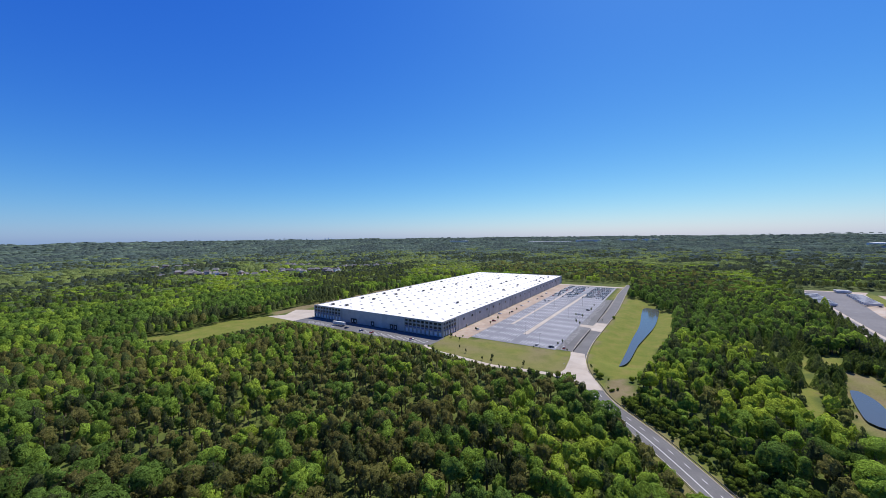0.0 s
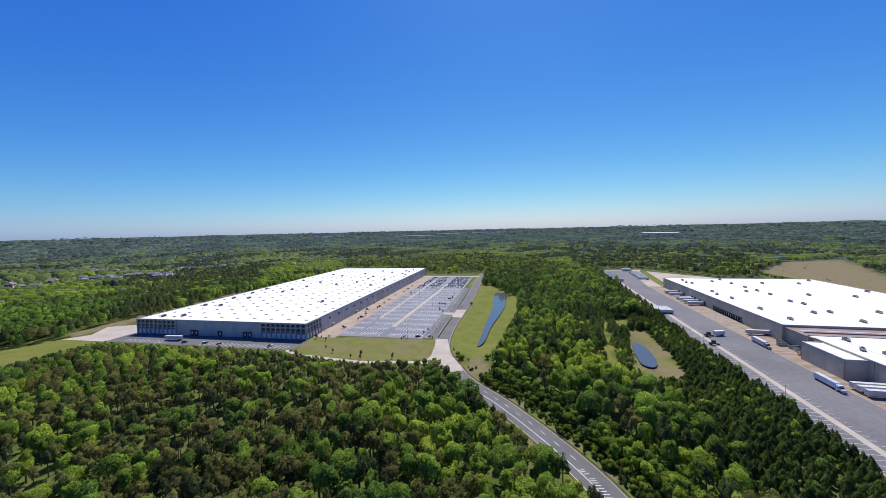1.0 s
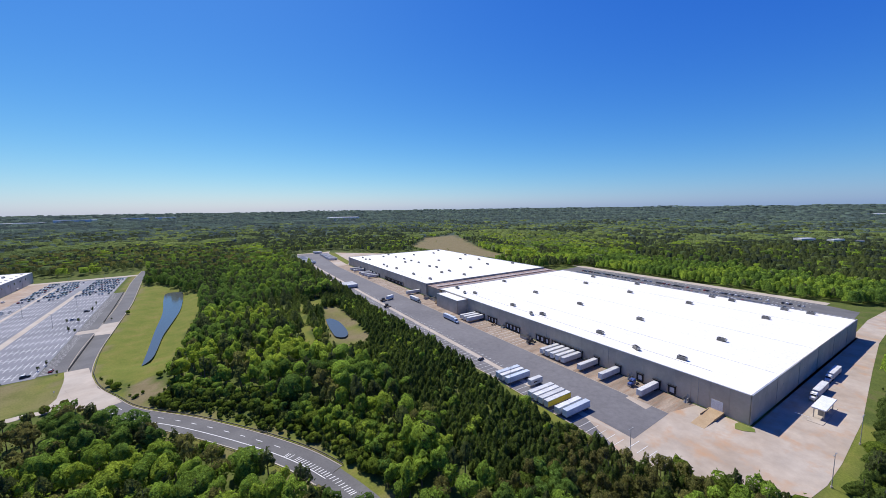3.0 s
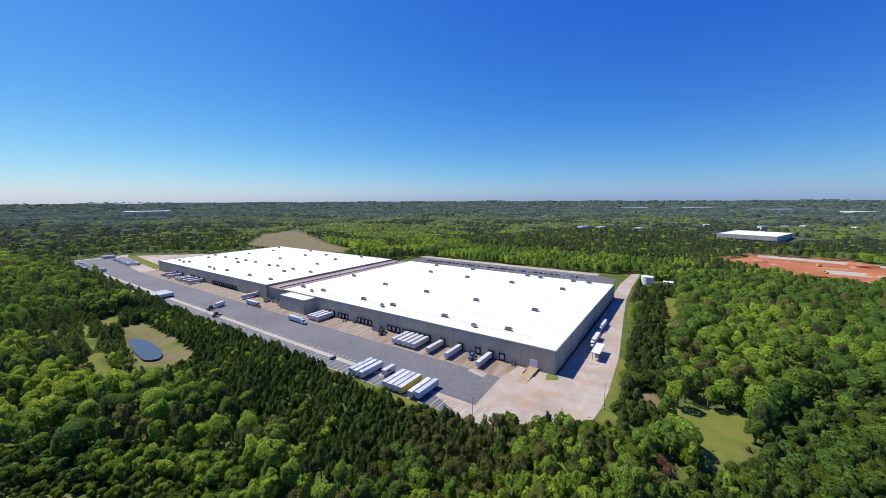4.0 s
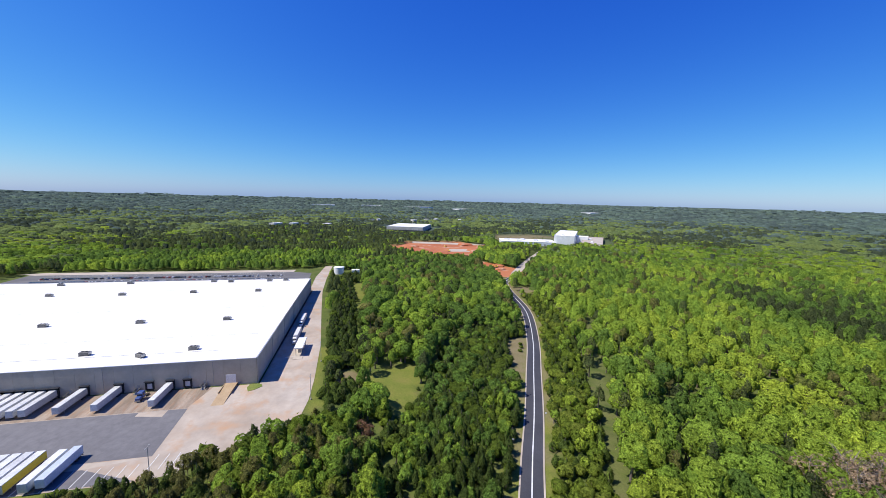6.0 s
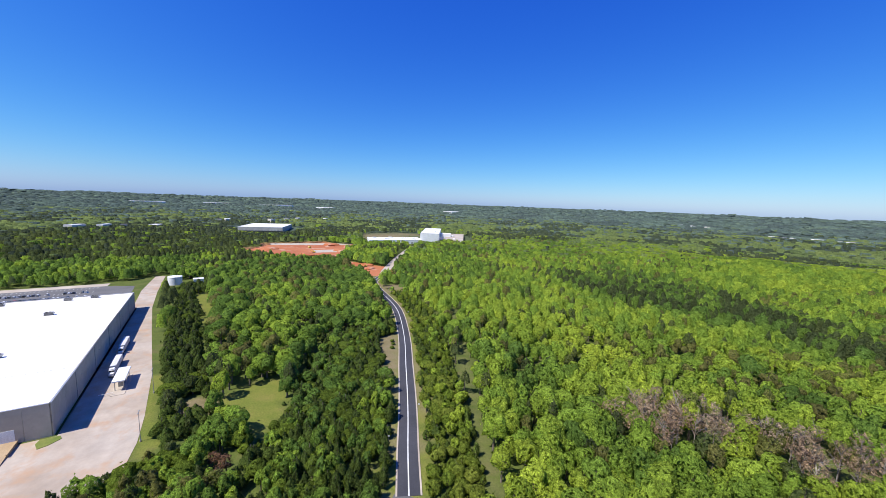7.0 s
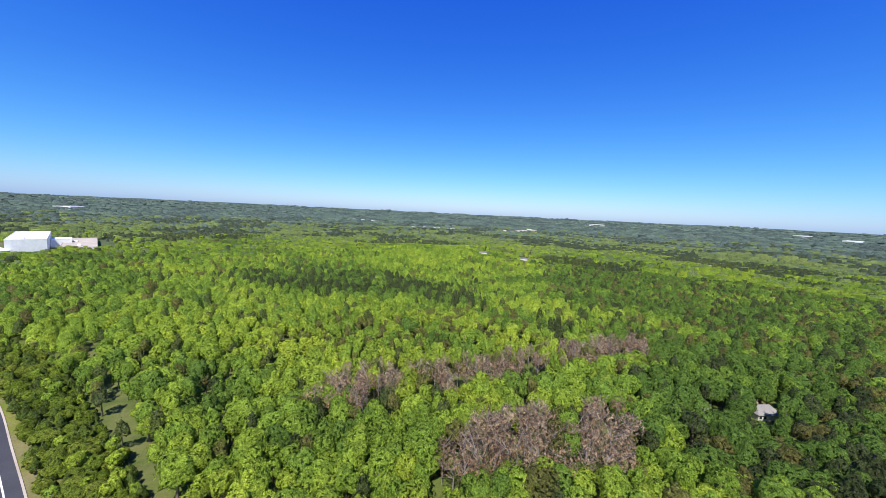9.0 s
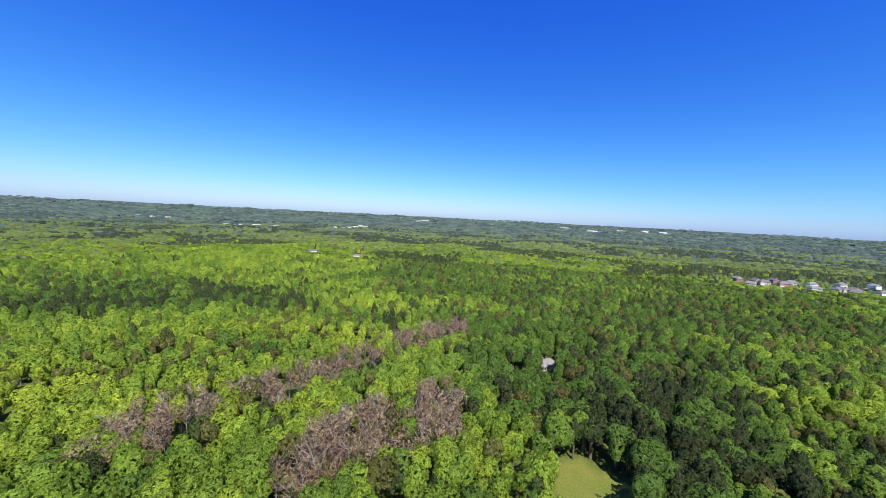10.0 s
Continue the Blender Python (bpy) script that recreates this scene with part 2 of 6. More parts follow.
def ground_material():
    """Forest floor, mown grass, dry scrub and red clay, by what covers the ground (attribute 'cover'), and a
    haze-tinted canopy colour far off.
    """
    m, nodes, links = graph("ground")
    b = nodes["Principled BSDF"]
    att, split = nodes.new("ShaderNodeAttribute"), nodes.new("ShaderNodeSeparateColor")
    att.attribute_name = "cover"
    links.new(att.outputs["Color"], split.inputs["Color"])
    broad, mid, fine = noise_node(nodes, links, 0.012, 5.0), noise_node(nodes, links, 0.09, 5.0), noise_node(nodes, links, 1.3, 5.0, 0.7)
    floor = ramp(nodes, links, mid, ((0.35, (0.07, 0.095, 0.024)), (0.55, (0.10, 0.125, 0.03)), (0.72, (0.13, 0.115, 0.052))))
    grass = ramp(nodes, links, mid, ((0.3, (0.125, 0.155, 0.028)), (0.55, (0.165, 0.175, 0.038)), (0.75, (0.21, 0.18, 0.055))))
    dry = ramp(nodes, links, mid, ((0.3, (0.155, 0.130, 0.06)), (0.55, (0.21, 0.17, 0.095)), (0.75, (0.13, 0.145, 0.045))))
    clay = ramp(nodes, links, mid, ((0.3, (0.45, 0.15, 0.07)), (0.55, (0.54, 0.25, 0.14)), (0.72, (0.62, 0.40, 0.28))))
    c = mixed(nodes, links, split.outputs["Red"], floor, grass)
    # far ground is coloured as hazed leaves, so that gaps there don't darken
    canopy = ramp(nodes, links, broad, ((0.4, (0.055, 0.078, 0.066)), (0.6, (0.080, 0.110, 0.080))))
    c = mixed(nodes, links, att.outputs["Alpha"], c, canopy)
    c = mixed(nodes, links, split.outputs["Green"], c, dry)
    c = mixed(nodes, links, split.outputs["Blue"], c, clay)
    c = mixed(nodes, links, 1.0, c, ramp(nodes, links, fine, ((0.3, (0.72,) * 3), (0.7, (1.2,) * 3))), "MULTIPLY")
    links.new(c, b.inputs["Base Color"])
    b.inputs["Roughness"].default_value = 1.0
    b.inputs["Specular IOR Level"].default_value = 0.1
    bump = nodes.new("ShaderNodeBump")
    bump.inputs["Strength"].default_value, bump.inputs["Distance"].default_value = 0.5, 0.2
    links.new(fine, bump.inputs["Height"])
    links.new(bump.outputs["Normal"], b.inputs["Normal"])
    return m


GROUND = ground_material()

# ---- building helpers ----
B_AT, B_TURN = (189.0, 44.0), -2.8  # near corner and turn of the second warehouse's grid
_cb, _sb = math.cos(radians(B_TURN)), math.sin(radians(B_TURN))
B_FRAME = pose(B_AT[0], B_AT[1], 0, 0, 0, B_TURN)


def from_b(p, q):
    return (B_AT[0] + _cb * p - _sb * q, B_AT[1] + _sb * p + _cb * q)


def mesh_of(name, bm, material):
    me = bpy.data.meshes.new(name)
    bm.normal_update()
    bm.to_mesh(me)
    bm.free()
    me.materials.append(material)
    return me


def part(name, bm, material, parent, label="", m=None):
    """Links a bmesh (or a ready mesh) as one mesh object under a thing or under a part."""
    me = bm if isinstance(bm, bpy.types.Mesh) else mesh_of(name, bm, material)
    ob = new(name, me)
    ob.parent = parent
    if m is not None:
        ob.matrix_local = m
    if label:
        tagged(ob, label)
    return ob


def thing(name, label, category, group="", m=None, kind=""):
    ob = new(name)
    ob.empty_display_size = 0.5
    if m is not None:
        ob.matrix_world = m
    return tagged(ob, label, category, group, kind)


def solid(name, bm, material, label, category, group="", kind="", m=None):
    ob = new(name, mesh_of(name, bm, material))
    if m is not None:
        ob.matrix_world = m
    return tagged(ob, label, category, group, kind)


def box(bm, x0, x1, y0, y1, z0, z1, bevel=0.0):
    vs = [bm.verts.new((x, y, z)) for x in (x0, x1) for y in (y0, y1) for z in (z0, z1)]
    fs = [bm.faces.new([vs[i] for i in f]) for f in ((0, 1, 3, 2), (4, 6, 7, 5), (0, 4, 5, 1), (2, 3, 7, 6), (0, 2, 6, 4), (1, 5, 7, 3))]
    if bevel:
        bmesh.ops.bevel(bm, geom=list({e for f in fs for e in f.edges}), offset=bevel, segments=1, affect="EDGES", profile=0.5)
    return vs


def boxes(*rows, bevel=0.0):
    bm = bmesh.new()
    for r in rows:
        box(bm, *r, bevel=bevel)
    return bm


def prism(bm, outline, z0, z1):
    """A closed block over an outline in the plan, counter-clockwise or not."""
    area = sum(a[0] * b[1] - b[0] * a[1] for a, b in zip(outline, outline[1:] + outline[:1]))
    pts = outline if area > 0 else outline[::-1]
    low, high = [bm.verts.new((x, y, z0)) for x, y in pts], [bm.verts.new((x, y, z1)) for x, y in pts]
    caps = [bm.faces.new(high), bm.faces.new(low[::-1])]
    n = len(pts)
    for i in range(n):
        bm.faces.new((low[i], low[(i + 1) % n], high[(i + 1) % n], high[i]))
    bmesh.ops.triangulate(bm, faces=caps)


def slab(outline, z0, z1):
    bm = bmesh.new()
    prism(bm, list(outline), z0, z1)
    return bm


def tube(bm, x, y, z0, z1, r0, r1=None, sides=10):
    r1 = r0 if r1 is None else r1
    ring = [(math.cos(2 * math.pi * i / sides), math.sin(2 * math.pi * i / sides)) for i in range(sides)]
    low, high = [bm.verts.new((x + r0 * c, y + r0 * s, z0)) for c, s in ring], [bm.verts.new((x + r1 * c, y + r1 * s, z1)) for c, s in ring]
    bm.faces.new(high), bm.faces.new(low[::-1])
    for i in range(sides):
        bm.faces.new((low[i], low[(i + 1) % sides], high[(i + 1) % sides], high[i]))


def smooth_line(points, step=4.0):
    """A curve through the points, sampled about every step metres."""
    p = np.array([points[0], *points, points[-1]], float)
    out = []
    for a, b, c, d in zip(p, p[1:], p[2:], p[3:]):
        n = max(2, int(np.linalg.norm(c - b) / step))
        for t in np.arange(n) / n:
            out.append(0.5 * (2 * b + (c - a) * t + (2 * a - 5 * b + 4 * c - d) * t**2 + (3 * b - a - 3 * c + d) * t**3))
    return np.array(out + [p[-1]])


def offset_line(line, d):
    """The line moved d metres to its left."""
    t = np.gradient(line, axis=0)
    t /= np.linalg.norm(t, axis=1, keepdims=True) + 1e-9
    return line + d * np.stack([-t[:, 1], t[:, 0]], 1)


def ribbon(line, left, right, z0, z1, every=None, dash=None):
    """A band along a line between two offsets, with thickness; with dash, broken into dashes of that many samples every so many."""
    a, b = offset_line(line, left), offset_line(line, right)
    bm = bmesh.new()
    runs = [(0, len(line) - 1)] if not dash else [(i, min(i + dash, len(line) - 1)) for i in range(0, len(line) - 1, every)]
    for s, e in runs:
        rows = [[bm.verts.new((*p, z)) for p, z in ((a[i], z0), (a[i], z1), (b[i], z1), (b[i], z0))] for i in range(s, e + 1)]
        for r0, r1 in zip(rows, rows[1:]):
            for k in range(4):
                bm.faces.new((r0[k], r0[(k + 1) % 4], r1[(k + 1) % 4], r1[k]))
        bm.faces.new(rows[0]), bm.faces.new(rows[-1][::-1])
    bmesh.ops.recalc_face_normals(bm, faces=bm.faces)
    return bm


def inside(outline, x, y):
    hit = np.zeros(x.shape, bool)
    for (x0, y0), (x1, y1) in zip(outline, outline[1:] + outline[:1]):
        if y0 != y1:
            hit ^= ((y0 > y) != (y1 > y)) & (x < (x1 - x0) * (y - y0) / (y1 - y0) + x0)
    return hit


def far_from(line, x, y):
    """Distance of points to a line of samples, and whether they lie on its left."""
    best, left = np.full(x.shape, 1e9), np.zeros(x.shape, bool)
    for (x0, y0), (x1, y1) in zip(line[:-1], line[1:]):
        dx, dy = x1 - x0, y1 - y0
        t = np.clip(((x - x0) * dx + (y - y0) * dy) / (dx * dx + dy * dy + 1e-9), 0, 1)
        d = np.hypot(x - x0 - t * dx, y - y0 - t * dy)
        near = d < best
        best = np.where(near, d, best)
        left = np.where(near, dx * (y - y0) - dy * (x - x0) > 0, left)
    return best, left


def ease(a, b, v):
    t = np.clip((v - a) / (b - a), 0, 1)
    return t * t * (3 - 2 * t)


_waves = np.random.RandomState(5)
WAVES = [(_waves.uniform(0, 2 * np.pi), _waves.uniform(0, 2 * np.pi), _waves.uniform(0.6, 1.6)) for _ in range(9)]


def swell(x, y, size, seed=0):
    """A smooth uneven field between about -1 and 1, with features of that size."""
    v = 0.0
    for a, ph, k in WAVES:
        a, ph = a + seed * 1.7, ph + seed * 2.3
        v = v + np.sin((x * np.cos(a) + y * np.sin(a)) * k * 2 * np.pi / size + ph)
    return v / 4.2


def ground_z(x, y):
    """Flat near the works, rolling further out; the far rise is shaped to fit the camera's view up to the horizon."""
    x, y = np.asarray(x, float), np.asarray(y, float)
    r = np.hypot(x, y)
    true = 1000 - 3900 * np.log(np.clip(1 - (np.clip(r, 1000, 4860) - 1000) / 3900, 0.004, 1))
    rise = np.where(r > 1000, 94 * (1 - np.clip(r, 1, 4860) / true), 0)
    away = 1.0
    for site in (SITE_A, SITE_B, SITE_C):
        d, _ = far_from(site + site[:1], x, y)
        away = away * np.where(inside(site, x, y), 0, ease(0, 220, d))
    hills = ease(260, 800, r) * away * (8.0 * swell(x, y, 640) + 3.0 * swell(x, y, 260, 3))
    hills = hills + 11.0 * np.exp(-((x - 110) ** 2 + (y + 680) ** 2) / 120.0**2)
    dip = 0
    for line, wide, deep in PONDS:
        d, _ = far_from(line, x, y)
        dip = dip - deep * ease(wide, wide * 0.35, d)
    return rise + hills + dip


def far_place(x, y):
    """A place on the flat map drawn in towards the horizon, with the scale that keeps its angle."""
    big = math.hypot(x, y)
    r = big if big < 1000 else 1000 + 3900 * (1 - math.exp(-(big - 1000) / 3900))
    r = min(r, 4850)
    k = r / big
    return x * k, y * k, float(ground_z(np.array([x * k]), np.array([y * k]))[0]), k


# ---- the plan ----
SITE_A = [(-470, 120), (-30, 180), (20, 260), (20, 760), (-470, 760)]
SITE_B = [(40, 60), (150, -60), (480, -60), (560, 200), (620, 900), (120, 900)]
SITE_C = [(380, -180), (700, -20), (860, -150), (900, -420), (720, -600), (560, -560), (420, -260)]
PONDS = [([(-29, 300), (-28, 380), (-24, 440), (-21, 515)], 24, 2.6), ([(86, 250), (94, 300)], 20, 2.2)]
ROAD_NORTH = [(-62, 742), (-64, 640), (-62, 560), (-60, 480), (-61, 400), (-62, 330), (-59, 284), (-52, 258), (-42, 237), (-31, 216), (-8, 189), (13, 160), (27, 137), (34, 121)]
ROAD_BEND = [(34, 121), (40, 100), (48, 62), (59, 15), (73, -28), (90, -55)]
ROAD_SOUTH = [(90, -55), (108, -65), (127, -76), (144, -85.5), (170, -99.5), (208, -120), (253, -141), (284, -152), (325, -161), (352, -167), (380, -177), (400, -194), (412, -206)]
DIRT_ROAD = [(412, -206), (432, -217), (510, -275), (591, -340), (660, -400)]
LINE_N, LINE_BEND, LINE_S, LINE_D = smooth_line(ROAD_NORTH), smooth_line(ROAD_BEND), smooth_line(ROAD_SOUTH), smooth_line(DIRT_ROAD, 8.0)
LAWNS = [
    [(-184, 290), (-68, 297), (-63, 283), (-58, 252), (-107, 237), (-165, 246), (-178, 262)],
    [(-66, 300), (-56, 300), (-57, 366), (-66, 378)],
    [(-56, 306), (-53, 436), (-54, 590), (-40, 585), (-23, 552), (7, 486), (5, 426), (-8, 335), (-17, 267), (-33, 250), (-48, 275)],
    [(-430, 130), (-416, 164), (-430, 213), (-414, 258), (-366, 255), (-377, 150)],
    [(84, 374), (89, 376), (81, 338), (74, 300), (67, 258), (58, 246), (66, 290), (76, 336)],
    [(93, 378), (110, 392), (104, 360), (91, 359)],
    [(97, 346), (112, 340), (109, 288), (104, 244), (96, 238), (80, 241), (78, 252), (84, 280), (89, 305)],
    [from_b(-38, -25), from_b(-30, -34), from_b(44, -31), from_b(44, -24)],
    [from_b(-66.5, 44), from_b(-61, 44), from_b(-61, 84), from_b(-66.5, 84)],
    [from_b(17, 735), from_b(8, 664), from_b(0, 553), from_b(14, 575), from_b(30, 735)],
    [(184, -8), (190, -20), (191, -35), (176, -36), (160, -32), (144, -20), (148, -15), (168, -17)],
    [(405, -5), (400, -19), (365, -15), (330, -19), (302, -14), (297, -6), (335, -8), (365, -4)],
    [(-92, -114), (-104, -106), (-108, -96), (-98, -82), (-78, -84), (-80, -102)],
    [(352, -186), (340, -196), (322, -184), (336, -176)],
    [from_b(190, -3), from_b(225, -8), from_b(232, 4), from_b(190, 6)],
]
SCRUB = [
    [(196, 5), (184, -9), (174, -3), (184, 7)],
    [(440, 590), (478, 430), (530, 600), (760, 1030), (600, 960), (444, 770)],
    [(-430, 270), (-408, 262), (-412, 450), (-425, 690), (-440, 690)],
    [(-24, 258), (-33, 248), (-36, 230), (-26, 222), (-14, 240)],
    [(800, -350), (857, -361), (948, -415), (956, -463), (911, -565), (800, -500)],
    [(321, -178), (329, -165), (362, -182), (350, -197)],
    [(152, -82.5), (163, -82.5), (218, -104), (222, -117), (205, -111)],
]
CLAY = [[(690, -72), (772, -138), (768, -245), (705, -285), (644, -245), (546, -192), (570, -143), (645, -95)], [(530, -200), (455, -232), (405, -222), (408, -188), (470, -183)]]

# stands of one kind: shares of kinds, heights, tone of the leaves, outline
STANDS = [
    ((("pine", 0.6), ("broad", 0.4)), 15, 19, -0.25, [(306, -412), (223, -427), (77, -437), (-75, -290), (-55, -245), (69, -355), (176, -330), (276, -355)]),
    ((("broad", 1.0),), 14, 19, 0.3, [(185, -560), (190, -790), (60, -880), (30, -620), (80, -510)]),
    ((("broad", 0.48), ("pine", 0.34), ("olive", 0.18)), 14, 19, -0.35, [(-202, -243), (-499, -325), (-156, -60), (-84, -80), (-113, -140)]),
    ((("pine", 0.72), ("broad", 0.28)), 16, 20, -0.3, [(-113, -140), (-163, -144), (-214, -126), (-156, -60), (-84, -80)]),
    ((("broad", 0.9), ("pine", 0.1)), 14, 19, -0.28, [(-125, -265), (-202, -243), (-113, -140), (-73, -150)]),
    ((("broad", 0.72), ("olive", 0.28)), 11, 15, 0.05, [(162, -218), (17, -331), (-53, -328), (-47, -283), (35, -239), (132, -180)]),
    ((("pine", 0.9), ("broad", 0.1)), 13, 17, -0.1, [(770, 413), (1019, 276), (1217, -119), (599, -59), (656, 139), (572, 292)]),
    ((("broad", 0.94), ("pine", 0.06)), 10, 14, -0.1, [(561, 446), (639, 325), (597, -40), (464, -17), (471, 289)]),
    ((("pine", 0.8), ("broad", 0.2)), 13, 18, -0.1, [(282, 1997), (666, 1261), (433, 679), (263, 670), (146, 671), (140, 1027)]),
    ((("broad", 0.9), ("pine", 0.1)), 11, 15, 0.1, [(802, 1000), (836, 478), (640, 420), (609, 587)]),
    ((("pine", 0.9), ("broad", 0.1)), 13, 17, -0.1, [(850, -75), (999, -127), (1073, -262), (1156, -414), (790, -300), (770, -128), (640, -56)]),
    ((("pine", 0.5), ("olive", 0.2), ("broad", 0.3)), 13, 18, -0.2, [(-567, 1144), (-270, 1120), (67, 984), (115, 790), (7, 485), (-57, 627), (-60, 770), (-397, 802)]),
    ((("broad", 0.92), ("pine", 0.08)), 12, 17, -0.25, [(-756, 90), (-613, 216), (-647, 408), (-503, 398), (-434, 265), (-449, 183), (-491, 58)]),
    ((("pine", 0.55), ("broad", 0.45)), 12, 17, -0.15, [(-1179, 143), (-837, 314), (-760, 250), (-756, 90), (-1000, 40)]),
    ((("broad", 0.6), ("pine", 0.4)), 12, 17, -0.15, [(-5, 322), (-44, 518), (-63, 642), (144, 635), (124, 381), (60, 268), (15, 253)]),
]

# ---- ground, one sheet to the horizon ----
def graded(lo, hi, step, end):
    inner = list(np.arange(lo, hi + 0.1, step))
    out, v, s = [], hi, step
    while v < end:
        s = min(s * 1.22, 320)
        v += s
        out.append(min(v, end))
    back, v, s = [], lo, step
    while v > -end:
        s = min(s * 1.22, 320)
        v -= s
        back.append(max(v, -end))
    return np.array(back[::-1] + inner + out)


def build_ground():
    gx, gy = graded(-440, 500, 4.6, 4900), graded(-260, 640, 4.6, 4900)
    X, Y = np.meshgrid(gx, gy)
    x, y = X.ravel(), Y.ravel()
    z = ground_z(x, y) - 0.02
    cover = np.zeros((len(x), 4), np.float32)
    # alpha rises with distance from the camera and mixes in the hazed colour
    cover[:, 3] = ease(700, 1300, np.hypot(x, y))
    wob_x, wob_y = x + 2.5 * swell(x, y, 23, 1), y + 2.5 * swell(x, y, 23, 2)
    for k, outlines in ((0, LAWNS), (1, SCRUB), (2, CLAY)):
        for o in outlines:
            cover[:, k] = np.maximum(cover[:, k], inside(o, wob_x, wob_y))
    for line, wide in ((LINE_N, 9.5), (LINE_S, 9.0), (LINE_BEND, 9.0)):
        d, _ = far_from(line, x, y)
        cover[:, 0] = np.maximum(cover[:, 0], d < wide)
        cover[:, 1] = np.maximum(cover[:, 1], 0.7 * (d < wide) * (swell(x, y, 31, 4) > 0))
    cover[:, 1] = np.maximum(cover[:, 1], inside(LAWNS[0], wob_x, wob_y) * np.clip(0.4 + 0.4 * swell(x, y, 40, 3), 0.05, 0.8))
    cover[:, 1] = np.maximum(cover[:, 1], inside(LAWNS[6], wob_x, wob_y) * np.clip(0.7 + 0.4 * swell(x, y, 22, 3), 0.2, 1))
    path = smooth_line(CLEARED_PATH)
    d, _ = far_from(path, x, y)
    cover[:, 1] = np.maximum(cover[:, 1], 0.25 * (d < 2.6))
    nx, ny = len(gx), len(gy)
    i = np.arange(nx * ny).reshape(ny, nx)
    quads = np.stack([i[:-1, :-1], i[:-1, 1:], i[1:, 1:], i[1:, :-1]], -1).reshape(-1, 4)
    me = quad_mesh("ground", np.stack([x, y, z], 1), quads, [GROUND])
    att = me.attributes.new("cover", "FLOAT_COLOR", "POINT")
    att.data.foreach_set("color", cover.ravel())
    me.shade_smooth()
    tagged(new("ground", me), "rolling ground of forest floor, mown grass and red clay", "ground", kind="structure")


def quad_mesh(name, verts, quads, materials, index=None, tint=None, soft=None, facing=None, loose=0.0):
    """A mesh of four-cornered faces from arrays."""
    me = bpy.data.meshes.new(name)
    me.vertices.add(len(verts))
    me.vertices.foreach_set("co", np.asarray(verts, np.float32).ravel())
    me.loops.add(4 * len(quads))
    me.loops.foreach_set("vertex_index", np.asarray(quads, np.int32).ravel())
    me.polygons.add(len(quads))
    me.polygons.foreach_set("loop_start", np.arange(0, 4 * len(quads), 4, dtype=np.int32))
    for m in materials:
        me.materials.append(m)
    if index is not None:
        me.polygons.foreach_set("material_index", np.asarray(index, np.int32))
    if soft is not None:
        me.polygons.foreach_set("use_smooth", np.asarray(soft, bool))
    me.update(calc_edges=True)
    if tint is not None:
        me.attributes.new("tint", "FLOAT", "FACE").data.foreach_set("value", np.asarray(tint, np.float32))
    if loose:
        me.attributes.new("loose", "FLOAT", "FACE").data.foreach_set("value", np.full(len(quads), loose, np.float32))
    if facing is not None:
        # leaves shade as the rounded crown that they make up
        me.attributes.new("custom_normal", "FLOAT_VECTOR", "POINT").data.foreach_set("vector", np.asarray(facing, np.float32).ravel())
    return me


CLEARED_PATH = [(250, -192), (232, -180), (173, -143), (128, -112), (105, -97), (81, -82), (60, -70)]
build_ground()

# ---- ponds ----
def pond(outline, z, label):
    line = smooth_line(outline + outline[:1], 3.0)[:-1]
    solid("pond", slab([tuple(p) for p in line], z - 0.3, z), WATER, label, "pond", kind="structure")


pond([(-31, 284), (-30, 316), (-29, 365), (-27, 424), (-29, 489), (-28, 524), (-18, 527), (-12, 517), (-12, 464), (-14, 421), (-20, 371), (-23, 346), (-26, 299)], -1.15, "long narrow blue retention pond in a mown basin")
pond([(91, 309), (95, 310), (98, 298), (97, 280), (94, 264), (89, 257), (84, 262), (85, 276), (88, 295)], -1.05, "small blue pond beside the pines")

# ---- pavements, roads and their paint ----
def pave(name, outline, z, material, label, category="pavement"):
    return solid(name, slab(outline, z - 0.25, z), material, label, category, kind="structure")


def pave_b(name, outline, z, material, label, category="pavement"):
    return pave(name, [from_b(*p) for p in outline], z, material, label, category)


pave_b("truck_yard", [(-37, -25), (-46, -8), (-60, 10), (-62, 20), (-62, 100), (-65, 146), (-65, 330), (-58, 553), (-50, 755), (28, 765), (17, 733), (8, 664), (0, 555), (-1, 548), (-1, 22), (-1, -27), (-20, -27)], 0.05, CONCRETE, "stained tan concrete truck yard")
pave_b("yard_asphalt", [(-49.5, 22), (-19, 23.5), (-19.5, 150), (-20, 330), (-20, 545), (-8, 664), (2, 735), (2, 752), (-47, 748), (-49, 500), (-49.5, 300)], 0.09, ASPHALT, "worn blue-grey asphalt truck lane")
pave_b("dock_apron", [(-18.6, 24), (-1.2, 20), (-1.2, 545), (-19.6, 545), (-19.1, 150)], 0.065, DOCK_CONCRETE, "brown tyre-marked concrete apron before the docks")
pave_b("asphalt_patch", [(-24, 31), (-19.2, 31), (-19.2, 42), (-22, 42)], 0.11, CONCRETE, "tan concrete patch in the asphalt")
pave_b("trailer_stalls", [(-61.5, 21), (-53, 41), (-53, 140), (-53, 330), (-52, 545), (-50, 600), (-56, 553), (-63.5, 330), (-63.5, 146), (-61.5, 100)], 0.09, ASPHALT, "grey asphalt trailer parking strip")
pave_b("truck_drive", [(-1, -27), (44, -25), (120, -17), (182, -11), (240, -9), (320, -9), (320, 0), (250, 4), (187, 2), (187, -1), (-1, -1)], 0.05, CONCRETE, "pale concrete drive beside the warehouse")
pave_b("rear_yard", [(-1, 549), (183, 549), (230, 640), (120, 640), (30, 737), (14, 578)], 0.05, CONCRETE, "pale concrete yard behind the warehouse")
